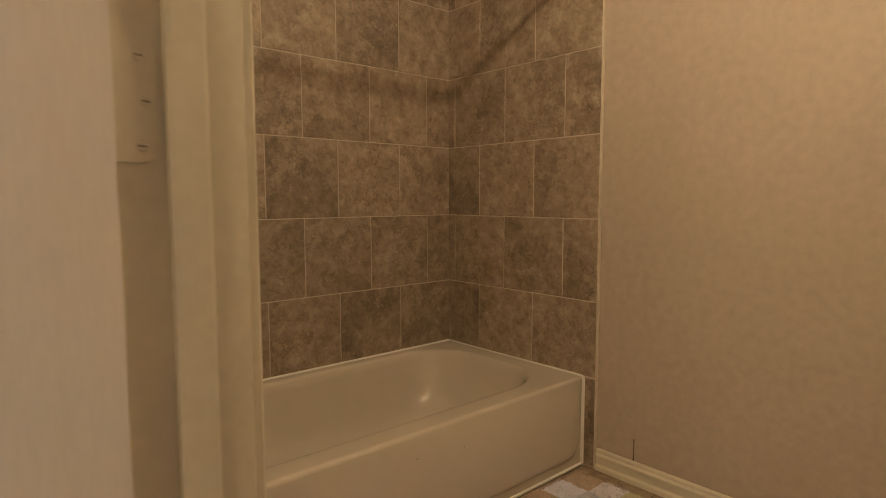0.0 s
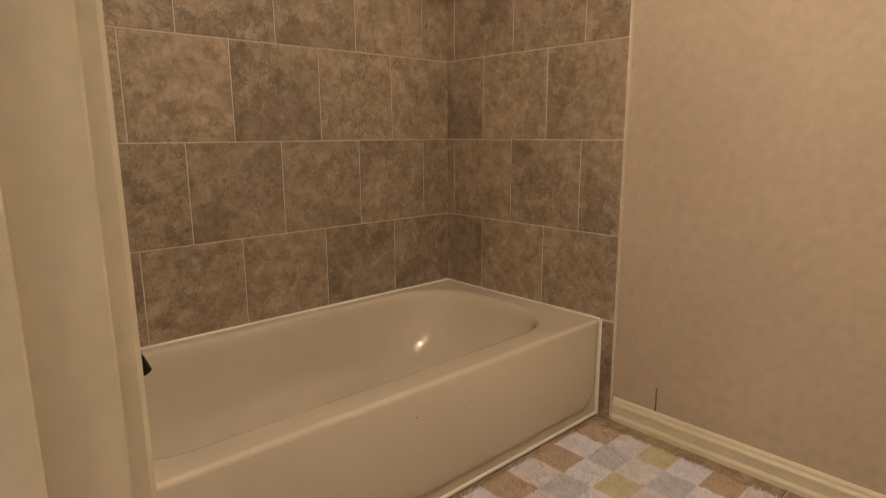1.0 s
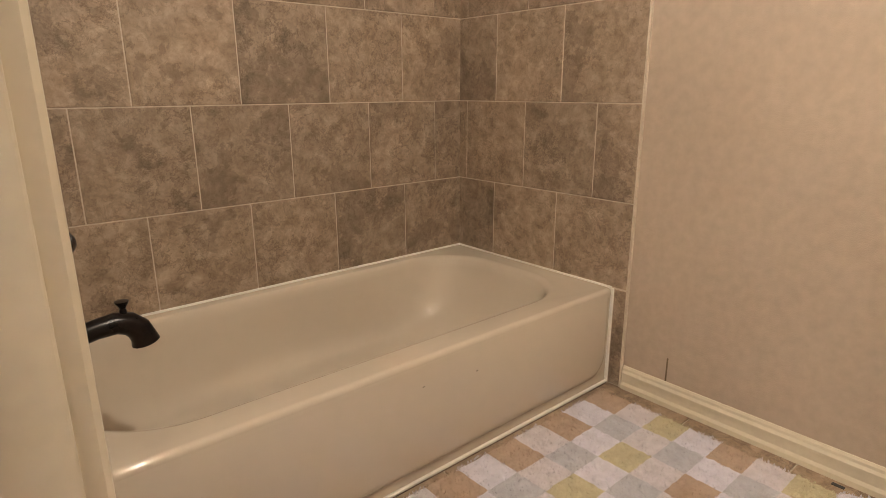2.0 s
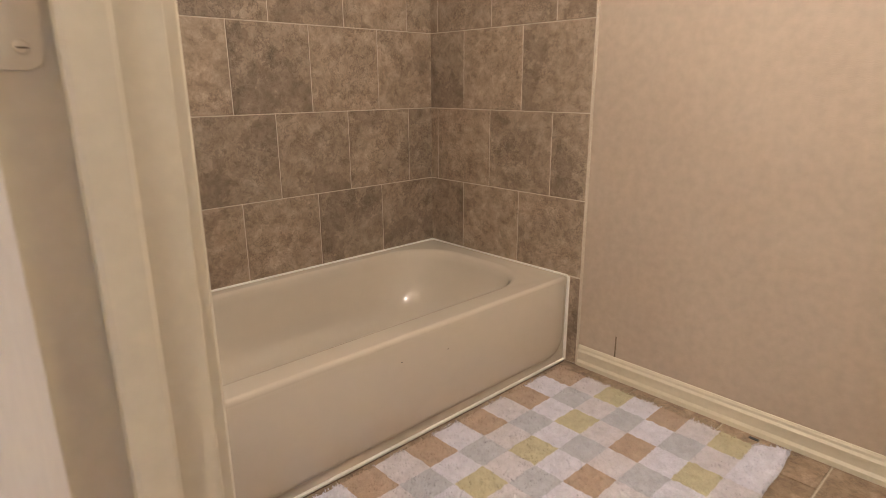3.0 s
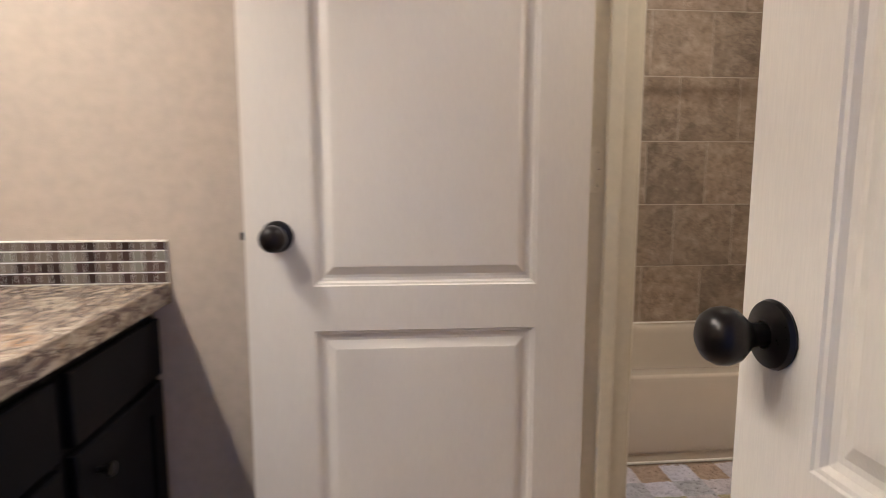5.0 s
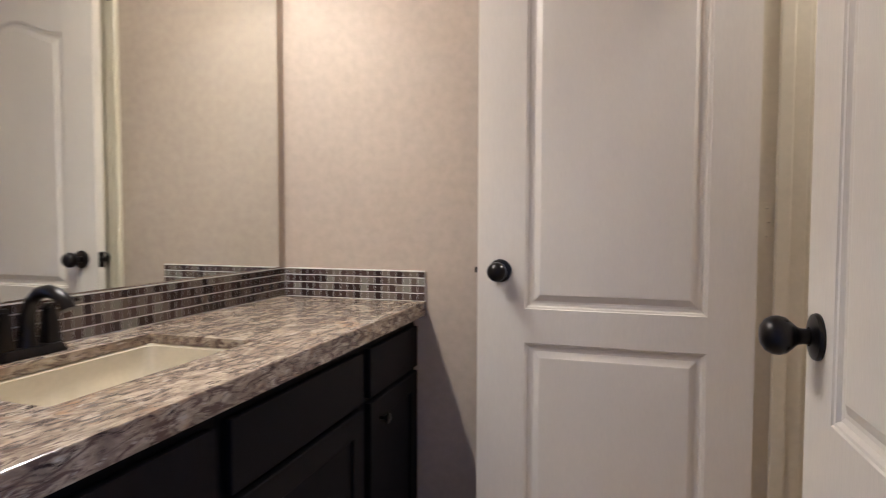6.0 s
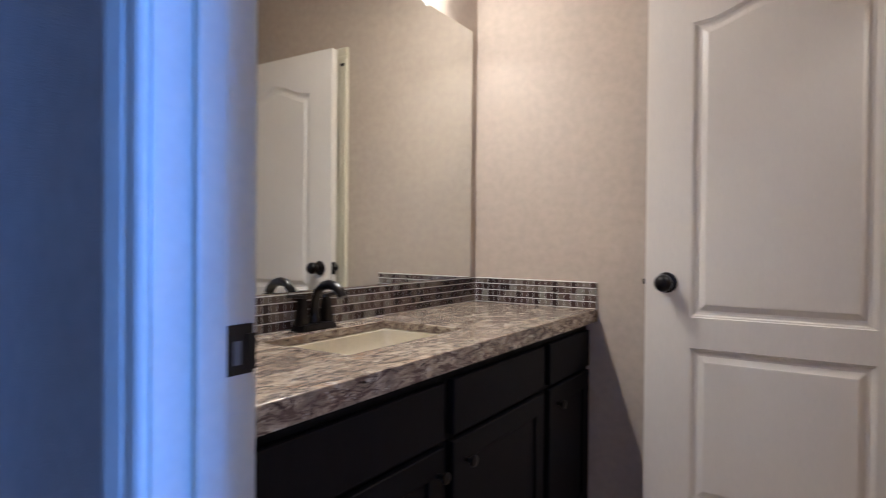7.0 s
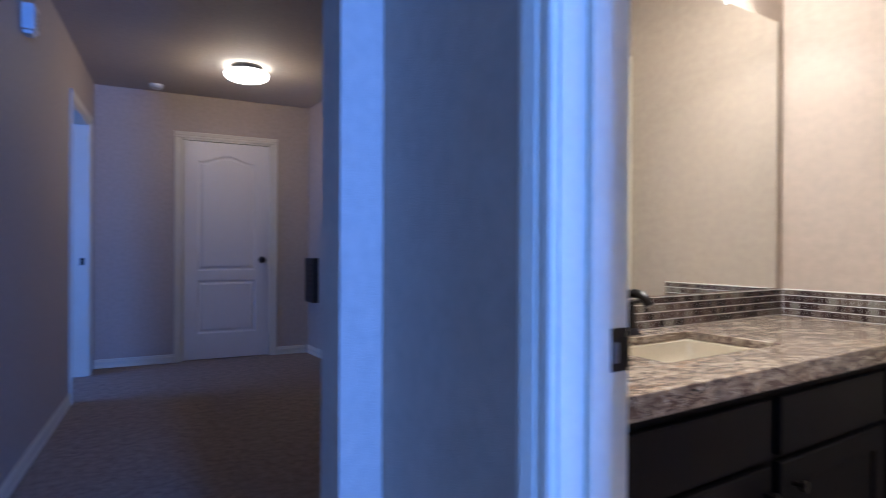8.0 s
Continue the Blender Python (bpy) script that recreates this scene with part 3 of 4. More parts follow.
baseboard((0, YE), (0, -0.812), (-1, 0))
baseboard((XM, YN), (-2.405, YN), (0, -1))
baseboard((-2.918, YH), (EW - 0.062, YH), (0, -1))
baseboard((1.19, 0), (9.0, 0), (0, 1), hall_m, "white hall baseboard in shadow")
baseboard((0, 0.0), (0, 0.623), (1, 0), far_m, "white hall baseboard in blue light")
baseboard((0, 1.537), (0, 1.82), (1, 0), far_m, "white hall baseboard in blue light")
baseboard((-7.65, -1.59), (-7.11, -1.59), (0, -1), None, "white hall baseboard in blue light")

wall_scuff = part("wall_scuff", boxes((-0.0008, 0.001, -0.9605, -0.9555, 0.080, 0.158)), surface("dark_scuff", [(0.3, (0.12, 0.085, 0.05)), (0.7, (0.2, 0.15, 0.1))], scale=60, rough=0.8))
tagged(wall_scuff, "thin dark vertical scuff on the wall", "scuff mark", kind="structure")

# ---- bathtub ----
RIM = 0.335
TX0, TX1, TY0, TY1 = XE + 0.012, -0.010, -0.753, -0.010


def rounded_ring(x0, x1, y0, y1, r, z, n=12):
    pts = []
    for cx, cy, a0 in ((x1 - r, y1 - r, 0), (x0 + r, y1 - r, 90), (x0 + r, y0 + r, 180), (x1 - r, y0 + r, 270)):
        for k in range(n + 1):
            a = radians(a0 + 90 * k / n)
            pts.append((cx + r * math.cos(a), cy + r * math.sin(a), z))
    return pts


def rings_mesh(rings, cap=True):
    bm = bmesh.new()
    loops = [[bm.verts.new(p) for p in r] for r in rings]
    n = len(loops[0])
    for a, b in zip(loops, loops[1:]):
        for k in range(n):
            bm.faces.new((a[k], a[(k + 1) % n], b[(k + 1) % n], b[k]))
    if cap:
        bm.faces.new(loops[-1])
    return bm


tub = empty("bathtub")
tub_rings = [
    rounded_ring(TX0, TX1, TY0 + 0.008, TY1, 0.012, 0.06),
    rounded_ring(TX0, TX1, TY0 + 0.001, TY1, 0.012, RIM - 0.030),
    rounded_ring(TX0, TX1, TY0, TY1, 0.012, RIM - 0.013),
    rounded_ring(TX0 + 0.0005, TX1 - 0.0005, TY0 + 0.0018, TY1 - 0.0005, 0.012, RIM - 0.0065),
    rounded_ring(TX0 + 0.002, TX1 - 0.002, TY0 + 0.0058, TY1 - 0.002, 0.012, RIM - 0.002),
    rounded_ring(TX0 + 0.004, TX1 - 0.004, TY0 + 0.012, TY1 - 0.004, 0.014, RIM),
    rounded_ring(TX0 + 0.007, TX1 - 0.007, TY0 + 0.016, TY1 - 0.007, 0.016, RIM),
    rounded_ring(TX0 + 0.054, TX1 - 0.063, TY0 + 0.080, TY1 - 0.033, 0.215, RIM - 0.0012),
    rounded_ring(TX0 + 0.060, TX1 - 0.070, TY0 + 0.086, TY1 - 0.038, 0.215, RIM - 0.0022),
    rounded_ring(TX0 + 0.064, TX1 - 0.077, TY0 + 0.091, TY1 - 0.042, 0.215, RIM - 0.006),
    rounded_ring(TX0 + 0.069, TX1 - 0.085, TY0 + 0.096, TY1 - 0.047, 0.215, RIM - 0.016),
    rounded_ring(TX0 + 0.073, TX1 - 0.092, TY0 + 0.099, TY1 - 0.051, 0.215, RIM - 0.040),
    rounded_ring(TX0 + 0.077, TX1 - 0.106, TY0 + 0.102, TY1 - 0.056, 0.215, RIM - 0.085),
    rounded_ring(TX0 + 0.083, TX1 - 0.128, TY0 + 0.107, TY1 - 0.062, 0.215, RIM - 0.130),
    rounded_ring(TX0 + 0.090, TX1 - 0.158, TY0 + 0.114, TY1 - 0.070, 0.205, RIM - 0.175),
    rounded_ring(TX0 + 0.100, TX1 - 0.196, TY0 + 0.124, TY1 - 0.082, 0.205, RIM - 0.215),
    rounded_ring(TX0 + 0.115, TX1 - 0.238, TY0 + 0.140, TY1 - 0.099, 0.190, RIM - 0.247),
    rounded_ring(TX0 + 0.138, TX1 - 0.282, TY0 + 0.162, TY1 - 0.122, 0.170, RIM - 0.269),
    rounded_ring(TX0 + 0.175, TX1 - 0.330, TY0 + 0.195, TY1 - 0.155, 0.140, RIM - 0.283),
    rounded_ring(TX0 + 0.260, TX1 - 0.420, TY0 + 0.280, TY1 - 0.240, 0.070, RIM - 0.290),
]
part("basin", rings_mesh(tub_rings), TUB, tub, "glossy bone-coloured enamel basin and rim", True)
# apron: a skirt panel raised a little from the body, with a rounded lower corner and a plinth


def apron_ring(i, d, r):
    x0, x1, z0, z1 = TX0 + i, TX1 - 0.012 - i, 0.034 + i, RIM - 0.012 - i * 0.4
    pts = []
    for cx, cz, a0 in ((x1 - r, z1 - r * 0.2, 0), (x0 + r, z1 - r * 0.2, 90), (x0 + r, z0 + r, 180), (x1 - r, z0 + r, 270)):
        rz = r * 0.2 if a0 < 180 else r
        for k in range(9):
            a = radians(a0 + 90 * k / 8)
            pts.append((cx + r * math.cos(a), TY0 + d, cz + rz * math.sin(a)))
    return pts


part("apron", rings_mesh([apron_ring(0, 0.012, 0.075), apron_ring(0.001, 0.004, 0.075), apron_ring(0.006, 0.0005, 0.072), apron_ring(0.016, -0.0008, 0.066)]), TUB, tub, "", True)
part("apron_body", boxes((TX0, TX1, TY0 + 0.006, TY0 + 0.03, 0.0, RIM - 0.03), bevel=0.002), TUB, tub)
part("caulk_bead", tube([(TX0, TY1 + 0.001, RIM + 0.001), (TX1 + 0.001, TY1 + 0.001, RIM + 0.001), (TX1 + 0.001, TY0 + 0.004, RIM + 0.001)], 0.0055, 8), CAULK, tub, "white caulk along the tiles")
part("caulk_bead", tube([(TX1 + 0.003, TY0 + 0.002, RIM), (TX1 + 0.003, TY0 + 0.002, 0.0)], 0.0065, 8), CAULK, tub, "white caulk at the end tile")
part("caulk_bead", tube([(TX0, TY0 + 0.001, 0.003), (TX1 + 0.002, TY0 + 0.001, 0.003)], 0.0055, 8), CAULK, tub, "white caulk at the floor")
for cx, cz in ((-0.80, 0.262), (-0.62, 0.245)):
    part("chip", lathe([(0, 0), (0.0022, 0), (0.0018, 0.0005), (0, 0.0006)], 7, pose(cx, TY0 - 0.002, cz, 90, 0, 0) @ Matrix.Diagonal((1.6, 0.6, 1, 1))), DARK, tub, "small dark enamel chip")
part("drain", lathe([(0, 0), (0.030, 0), (0.032, 0.002), (0.024, 0.005), (0, 0.004)], 24, pose(-1.28, -0.38, RIM - 0.289)), BRONZE, tub, "dark bronze drain", True)
tagged(tub, "glossy bone enamel alcove bathtub with white caulk", "bathtub")

SPY = -0.405
spout = empty("tub_spout", pose(XE + 0.010, SPY, 0.437))
spout_pts = [(0.0, 0, 0.0), (0.012, 0, 0.001), (0.05, 0, 0.010), (0.10, 0, 0.022), (0.15, 0, 0.033), (0.19, 0, 0.037), (0.215, 0, 0.030), (0.232, 0, 0.014), (0.240, 0, -0.006), (0.243, 0, -0.020)]
part("body", tube(spout_pts, [0.034, 0.033, 0.024, 0.0215, 0.022, 0.024, 0.026, 0.027, 0.027, 0.030], 24), BRONZE, spout, "", True)
part("diverter", lathe([(0.0075, 0), (0.0075, 0.012), (0.006, 0.017), (0.009, 0.023), (0.014, 0.030), (0.0145, 0.034), (0, 0.035)], 20, pose(0.207, 0, 0.050)), BRONZE, spout, "dark bronze pull knob", True)
tagged(spout, "oil-rubbed bronze bathtub spout with diverter knob", "faucet")

valve = empty("tub_valve", pose(XE + 0.010, SPY, 0.665))
turn_x = pose(0, 0, 0, 0, 90, 0)
part("plate", lathe([(0, 0), (0.085, 0), (0.083, 0.006), (0.055, 0.012), (0.030, 0.016), (0.026, 0.040), (0.024, 0.075)], 36, turn_x), BRONZE, valve, "round bronze valve plate", True)
part("lever", lathe([(0, 0.060), (0.025, 0.062), (0.027, 0.085), (0.022, 0.098), (0.012, 0.104), (0.014, 0.112), (0.022, 0.120), (0.022, 0.134), (0.010, 0.142), (0, 0.143)], 28, turn_x), BRONZE, valve, "bronze valve handle", True)
tagged(valve, "oil-rubbed bronze shower valve on the tiles", "faucet")

rod = empty("shower_rod")
part("pole", tube([(XE + 0.012, -0.755, 1.84), (-0.012, -0.755, 1.84)], 0.0125, 18), CHROME, rod, "", True)
for rx, d in ((XE + 0.010, 1), (-0.010, -1)):
    part("flange", lathe([(0, 0), (0.032, 0), (0.030, 0.008), (0.018, 0.020), (0.0145, 0.024)], 24, pose(rx, -0.755, 1.84, 0, 90 * d, 0)), CHROME, rod, "", True)
tagged(rod, "straight satin metal shower curtain rod without curtain", "shower rod")

# ---- tub room ceiling light ----
dome = empty("ceiling_light", pose(TUB_LAMP[0], TUB_LAMP[1], TOP))
part("base", lathe([(0, 0), (0.15, 0), (0.152, -0.012), (0.14, -0.018), (0, -0.018)], 40), CHROME, dome, "", True)
part("bulb", lathe([(0.0, -0.028), (0.012, -0.022), (0.014, -0.02)], 16), SHADE, dome, "lit bulb", True)
tagged(dome, "round flush ceiling light, switched on", "ceiling lamp")

# ---- vanity room ----
CT, CX, MZ = 0.819, -2.600, 0.916
BX0, BX1, BY0, BY1 = -3.018, -2.747, -2.535, -2.072
sink = empty("sink")
sink_rings = [rounded_ring(BX0 - 0.012 + i, BX1 + 0.012 - i, BY0 - 0.012 + i, BY1 + 0.012 - i, r, CT - d, 6)
              for i, r, d in ((0, 0.02, 0.0225), (0.010, 0.02, 0.023), (0.015, 0.025, 0.027), (0.018, 0.03, 0.055), (0.026, 0.035, 0.090), (0.046, 0.04, 0.108), (0.075, 0.03, 0.113), (0.150, 0.005, 0.117))]
part("bowl", rings_mesh(sink_rings), BASIN, sink, "", True)
part("drain", lathe([(0, 0.002), (0.020, 0.002), (0.022, 0), (0.023, -0.004)], 20, pose((BX0 + BX1) / 2, (BY0 + BY1) / 2, CT - 0.1165)), BRONZE, sink, "dark bronze drain", True)
tagged(sink, "cream rectangular undermount porcelain sink", "sink")

FX, FY = -3.062, -2.320
faucet = empty("faucet", pose(FX, FY, CT))


def taper(x0, x1, y0, y1, z0, z1, k, e=0.003):
    """A square block that narrows upwards by the factor k, with eased edges."""
    bm = boxes((x0, x1, y0, y1, z0, z1))
    cx, cy = (x0 + x1) / 2, (y0 + y1) / 2
    for v in bm.verts:
        if v.co.z > (z0 + z1) / 2:
            v.co.x, v.co.y = cx + (v.co.x - cx) * k, cy + (v.co.y - cy) * k
    bmesh.ops.bevel(bm, geom=list(bm.edges), offset=e, segments=2, affect="EDGES", profile=0.6)
    return bm


part("base", taper(-0.026, 0.026, -0.064, 0.064, 0.0, 0.018, 0.86), BRONZE, faucet, "flared base plate", True)
part("spout", tube([(0, 0, 0.015), (0, 0, 0.045), (0.004, 0, 0.078), (0.014, 0, 0.102), (0.032, 0, 0.118), (0.056, 0, 0.122), (0.078, 0, 0.116), (0.094, 0, 0.103), (0.101, 0, 0.090)], [0.018, 0.014, 0.0125, 0.012, 0.012, 0.012, 0.0125, 0.013, 0.0135], 18), BRONZE, faucet, "", True)
for s in (-1, 1):
    h = part("handle", taper(-0.015, 0.015, 0.045 * s - 0.015, 0.045 * s + 0.015, 0.014, 0.086, 0.62, 0.004), BRONZE, faucet, "tapered square handle", True)
    blade = taper(-0.010, 0.010, -0.034, 0.034, 0.0, 0.009, 0.8, 0.0025)
    bmesh.ops.transform(blade, matrix=pose(0.004, 0.045 * s + 0.022 * s, 0.087, 7 * s, 0, -10 * s), verts=blade.verts)
    part("lever", blade, BRONZE, h, "flat lever blade", True)
tagged(faucet, "oil-rubbed bronze two-handle bathroom sink faucet", "faucet")

mirror = empty("wall_mirror_glass")
part("glass", boxes((XM + 0.001, XM + 0.007, YE + 0.012, YN - 0.046, MZ + 0.002, 1.893), bevel=0.001), MIRROR, mirror, "frameless silvered mirror")
for my in (-1.75, -2.55):
    part("clip", boxes((XM + 0.007, XM + 0.010, my - 0.009, my + 0.009, 1.883, 1.900), bevel=0.001), CHROME, mirror)
tagged(mirror, "large frameless mirror above the mosaic backsplash", "mirror")


def frame_ring(x0, x1, outer, inner, e=0.0025):
    """A rectangular frame in the y-z plane, from x0 to x1, with eased front edges."""
    def loop(q, x, i):
        y0, y1, z0, z1 = q
        return [(x, y0 + i, z0 + i), (x, y1 - i, z0 + i), (x, y1 - i, z1 - i), (x, y0 + i, z1 - i)]
    rings = [loop(inner, x0, 0), loop(outer, x0, 0), loop(outer, x1 - e, 0), loop(outer, x1, e), loop(inner, x1, -e), loop(inner, x1 - e, 0), loop(inner, x0, 0)]
    bm = rings_mesh(rings, cap=False)
    bmesh.ops.remove_doubles(bm, verts=bm.verts, dist=1e-5)
    return bm


def slab_ring(z0, z1, outer, inner, e=0.003):
    """A slab with a rectangular hole, with eased upper edges."""
    def loop(q, z, i):
        x0, x1, y0, y1 = q
        return [(x0 + i, y0 + i, z), (x1 - i, y0 + i, z), (x1 - i, y1 - i, z), (x0 + i, y1 - i, z)]
    rings = [loop(inner, z0, 0), loop(outer, z0, 0), loop(outer, z1 - e, 0), loop(outer, z1 - e * 0.3, e * 0.3), loop(outer, z1, e), loop(inner, z1, -e * 0.6), loop(inner, z1 - e * 0.6, 0), loop(inner, z0, 0)]
    bm = rings_mesh(rings, cap=False)
    bmesh.ops.remove_doubles(bm, verts=bm.verts, dist=1e-5)
    return bm


def cabinet_unit(y0, y1, knobs, label):
    """One vanity base: body, drawer front, shaker doors. knobs: y of each door knob, with the doors split evenly."""
    u = empty("vanity_cabinet")
    fx = CX - 0.038
    part("body", boxes((XM + 0.002, fx, y0, y1, 0.10, 0.60), (fx - 0.02, fx, y0, y1, 0.60, CT - 0.046), (XM + 0.002, fx - 0.02, y1 - 0.016, y1, 0.60, CT - 0.046 if y1 > -2.0 else 0.61)), ESPRESSO, u, "dark espresso body")
    part("toe_kick", boxes((XM + 0.002, fx - 0.06, y0, y1, 0.0, 0.099)), ESPRESSO, u)
    part("drawer_front", boxes((fx + 0.001, fx + 0.019, y0 + 0.020, y1 - 0.020, 0.618, 0.744), bevel=0.0025), ESPRESSO, u)
    n = len(knobs)
    wd = (y1 - y0 - 0.040 - 0.004 * (n - 1)) / n
    for k, ky in enumerate(knobs):
        a = y0 + 0.020 + k * (wd + 0.004)
        b = a + wd
        s = 0.058
        d = part("door", frame_ring(fx + 0.001, fx + 0.019, (a, b, 0.12, 0.603), (a + s, b - s, 0.12 + s, 0.603 - s)), ESPRESSO, u)
        part("panel", boxes((fx + 0.001, fx + 0.011, a + s - 0.002, b - s + 0.002, 0.12 + s - 0.002, 0.603 - s + 0.002)), ESPRESSO, d)
        part("knob", lathe([(0.006, 0), (0.005, 0.010), (0.009, 0.015), (0.0135, 0.020), (0.013, 0.025), (0.006, 0.028), (0, 0.0285)], 18, pose(fx + 0.019, ky, 0.548, 0, 90, 0)), BRONZE, d, "dark bronze knob", True)
    return tagged(u, label, "cabinet", group="vanity cabinets")


cabinet_unit(YE + 0.002, -2.347, (-2.70, -2.39), "espresso vanity cabinet with false drawer front")
cabinet_unit(-2.345, -1.787, (-2.270,), "wide espresso vanity cabinet with shaker door")
cabinet_unit(-1.785, YN - 0.004, (-1.700,), "narrow espresso vanity cabinet beside the wall")

counter = empty("countertop")
part("front_edge", boxes((CX - 0.030, CX, YE, YN, CT - 0.045, CT - 0.0222), bevel=0.0008), GRANITE, counter, "built-up polished stone edge")
part("slab", slab_ring(CT - 0.022, CT, (XM, CX, YE, YN), (BX0, BX1, BY0, BY1)), GRANITE, counter, "polished cream, brown and black streaked stone")
tagged(counter, "streaked cream-brown granite vanity countertop", "countertop")

# vanity light above the mirror
fixture = empty("vanity_light")
part("backplate", boxes((XM, XM + 0.022, -2.66, -1.68, 2.13, 2.20), bevel=0.006), BRONZE, fixture, "dark bronze bar")
for vx, vy, vz in VANITY_BULBS:
    part("arm", tube([(XM + 0.02, vy, vz + 0.07), (vx - 0.02, vy, vz + 0.085), (vx, vy, vz + 0.07)], 0.008, 10), BRONZE, fixture, "", True)
    part("shade", lathe([(0.018, 0.062), (0.030, 0.058), (0.045, 0.02), (0.060, -0.03), (0.072, -0.075), (0.070, -0.075), (0.058, -0.03), (0.043, 0.018), (0.028, 0.054), (0.016, 0.058)], 32, pose(vx, vy, vz)), PLASTIC, fixture, "white glass bell shade", True)
tagged(fixture, "three-shade bronze vanity light above the mirror, lit", "wall lamp")

# ---- hall ----
hall_light = empty("hall_ceiling_light", pose(HALL_LAMP[0], HALL_LAMP[1], TOP))
part("base", lathe([(0, 0), (0.115, 0), (0.118, -0.02), (0.112, -0.036), (0, -0.036)], 40), DARK, hall_light, "dark metal base", True)
part("diffuser", lathe([(0.112, -0.036), (0.150, -0.044), (0.162, -0.062), (0.155, -0.085), (0.125, -0.104), (0.07, -0.116), (0, -0.120)], 44), DIFFUSER, hall_light, "glowing white glass bowl", True)
tagged(hall_light, "round flush hall ceiling light with glowing bowl", "ceiling lamp")
chime = empty("door_chime", hall_m @ pose(2.50, 0.0, 2.085))
part("case", boxes((-0.055, 0.055, 0, 0.05, -0.03, 0.09), bevel=0.006), PLASTIC, chime)
part("grille", boxes(*[(-0.042, 0.042, 0.05, 0.052, -0.01 + 0.02 * k, 0.0 + 0.02 * k) for k in range(4)]), CHROME, chime)
part("bracket", boxes((-0.035, 0.035, 0, 0.04, -0.048, -0.03), bevel=0.004), PLASTIC, chime)
tagged(chime, "small white alarm box high on the hall wall", "alarm box")
detector = empty("smoke_detector", pose(-7.49, -2.98, TOP))
part("case", lathe([(0, 0), (0.055, 0), (0.057, -0.018), (0.045, -0.034), (0, -0.036)], 28), PLASTIC, detector, "", True)
tagged(detector, "small white smoke detector on the hall ceiling", "smoke detector")

# Guessed slatted block standing in for an unidentified dark object by the corner.
panel = empty("wall_heater", pose(-7.52, -1.59, 0.52))
part("case", boxes((0.0, 0.22, -0.06, 0.0, 0.0, 0.43), bevel=0.008), DARK, panel)
part("grille", boxes(*[(0.02, 0.20, -0.064, -0.06, 0.05 + 0.05 * k, 0.07 + 0.05 * k) for k in range(7)]), BRONZE, panel)
tagged(panel, "small dark upright panel on the hall wall", "heater")

# bedroom doorway at the end of the hall
frame_5 = empty("door_frame_5", hall_m)
frame_piece("jamb", boxes((0.30, 0.316, -0.115, -0.001, 0, HEAD - 0.001)), frame_5)
frame_piece("jamb", boxes((1.174, 1.19, -0.115, -0.001, 0, HEAD - 0.001)), frame_5)
frame_piece("head", boxes((0.316, 1.174, -0.115, -0.001, HEAD - 0.017, HEAD - 0.001)), frame_5)
frame_piece("casing", sweep((0.30, 0, 0), (0.30, 0, HEAD), (-1, 0, 0), (0, 1, 0), CASING), frame_5)
frame_piece("casing", sweep((1.185, 0, 0), (1.185, 0, HEAD), (1, 0, 0), (0, 1, 0), CASING), frame_5)
frame_piece("casing", sweep((0.243, 0, HEAD), (1.242, 0, HEAD), (0, 0, 1), (0, 1, 0), CASING), frame_5)
part("strike_plate", boxes((0.316, 0.3175, -0.06, -0.03, 0.90, 0.96)), BRONZE, frame_5)
tagged(frame_5, "white bedroom doorway frame lit blue by daylight", "door frame", kind="structure")
frame_6 = empty("door_frame_6")
frame_piece("casing", sweep((-7.05, -1.59, 0), (-7.05, -1.59, HEAD), (-1, 0, 0), (0, -1, 0), CASING), frame_6)
frame_piece("casing", sweep((-6.30, -1.59, 0), (-6.30, -1.59, HEAD), (1, 0, 0), (0, -1, 0), CASING), frame_6)
frame_piece("casing", sweep((-7.107, -1.59, HEAD), (-6.243, -1.59, HEAD), (0, 0, 1), (0, -1, 0), CASING), frame_6)
tagged(frame_6, "white cased opening off the hall's far corner", "door frame", kind="structure")

window_1 = empty("window_1")
for wy0, wy1 in ((-3.60, -3.57), (-3.20, -3.17), (-3.395, -3.375)):
    part("window_frame", boxes((1.03, 1.08, wy0, wy1, 0.8, 2.1), bevel=0.003), TRIM, window_1)
for wz0, wz1 in ((0.8, 0.84), (2.06, 2.1)):
    part("window_rail", boxes((1.032, 1.078, -3.57, -3.20, wz0, wz1), bevel=0.003), TRIM, window_1)
part("window_sill", boxes((0.96, 1.03, -3.64, -3.13, 0.775, 0.80), bevel=0.004), TRIM, window_1)
tagged(window_1, "white-framed hall window with dusk daylight", "window", kind="structure")
backdrop = tagged(part("backdrop", boxes((1.6, 1.62, -6.5, -2.0, -0.5, 3.5)), OUTSIDE), "plain dusk sky outside the window", "sky", kind="structure")

# ---- rug ----
RI, RJ = 0.1072, 0.0940
RX, RY = -0.129, -0.853
rug = empty("bath_rug", pose(0, 0, 0))
random.seed(7)


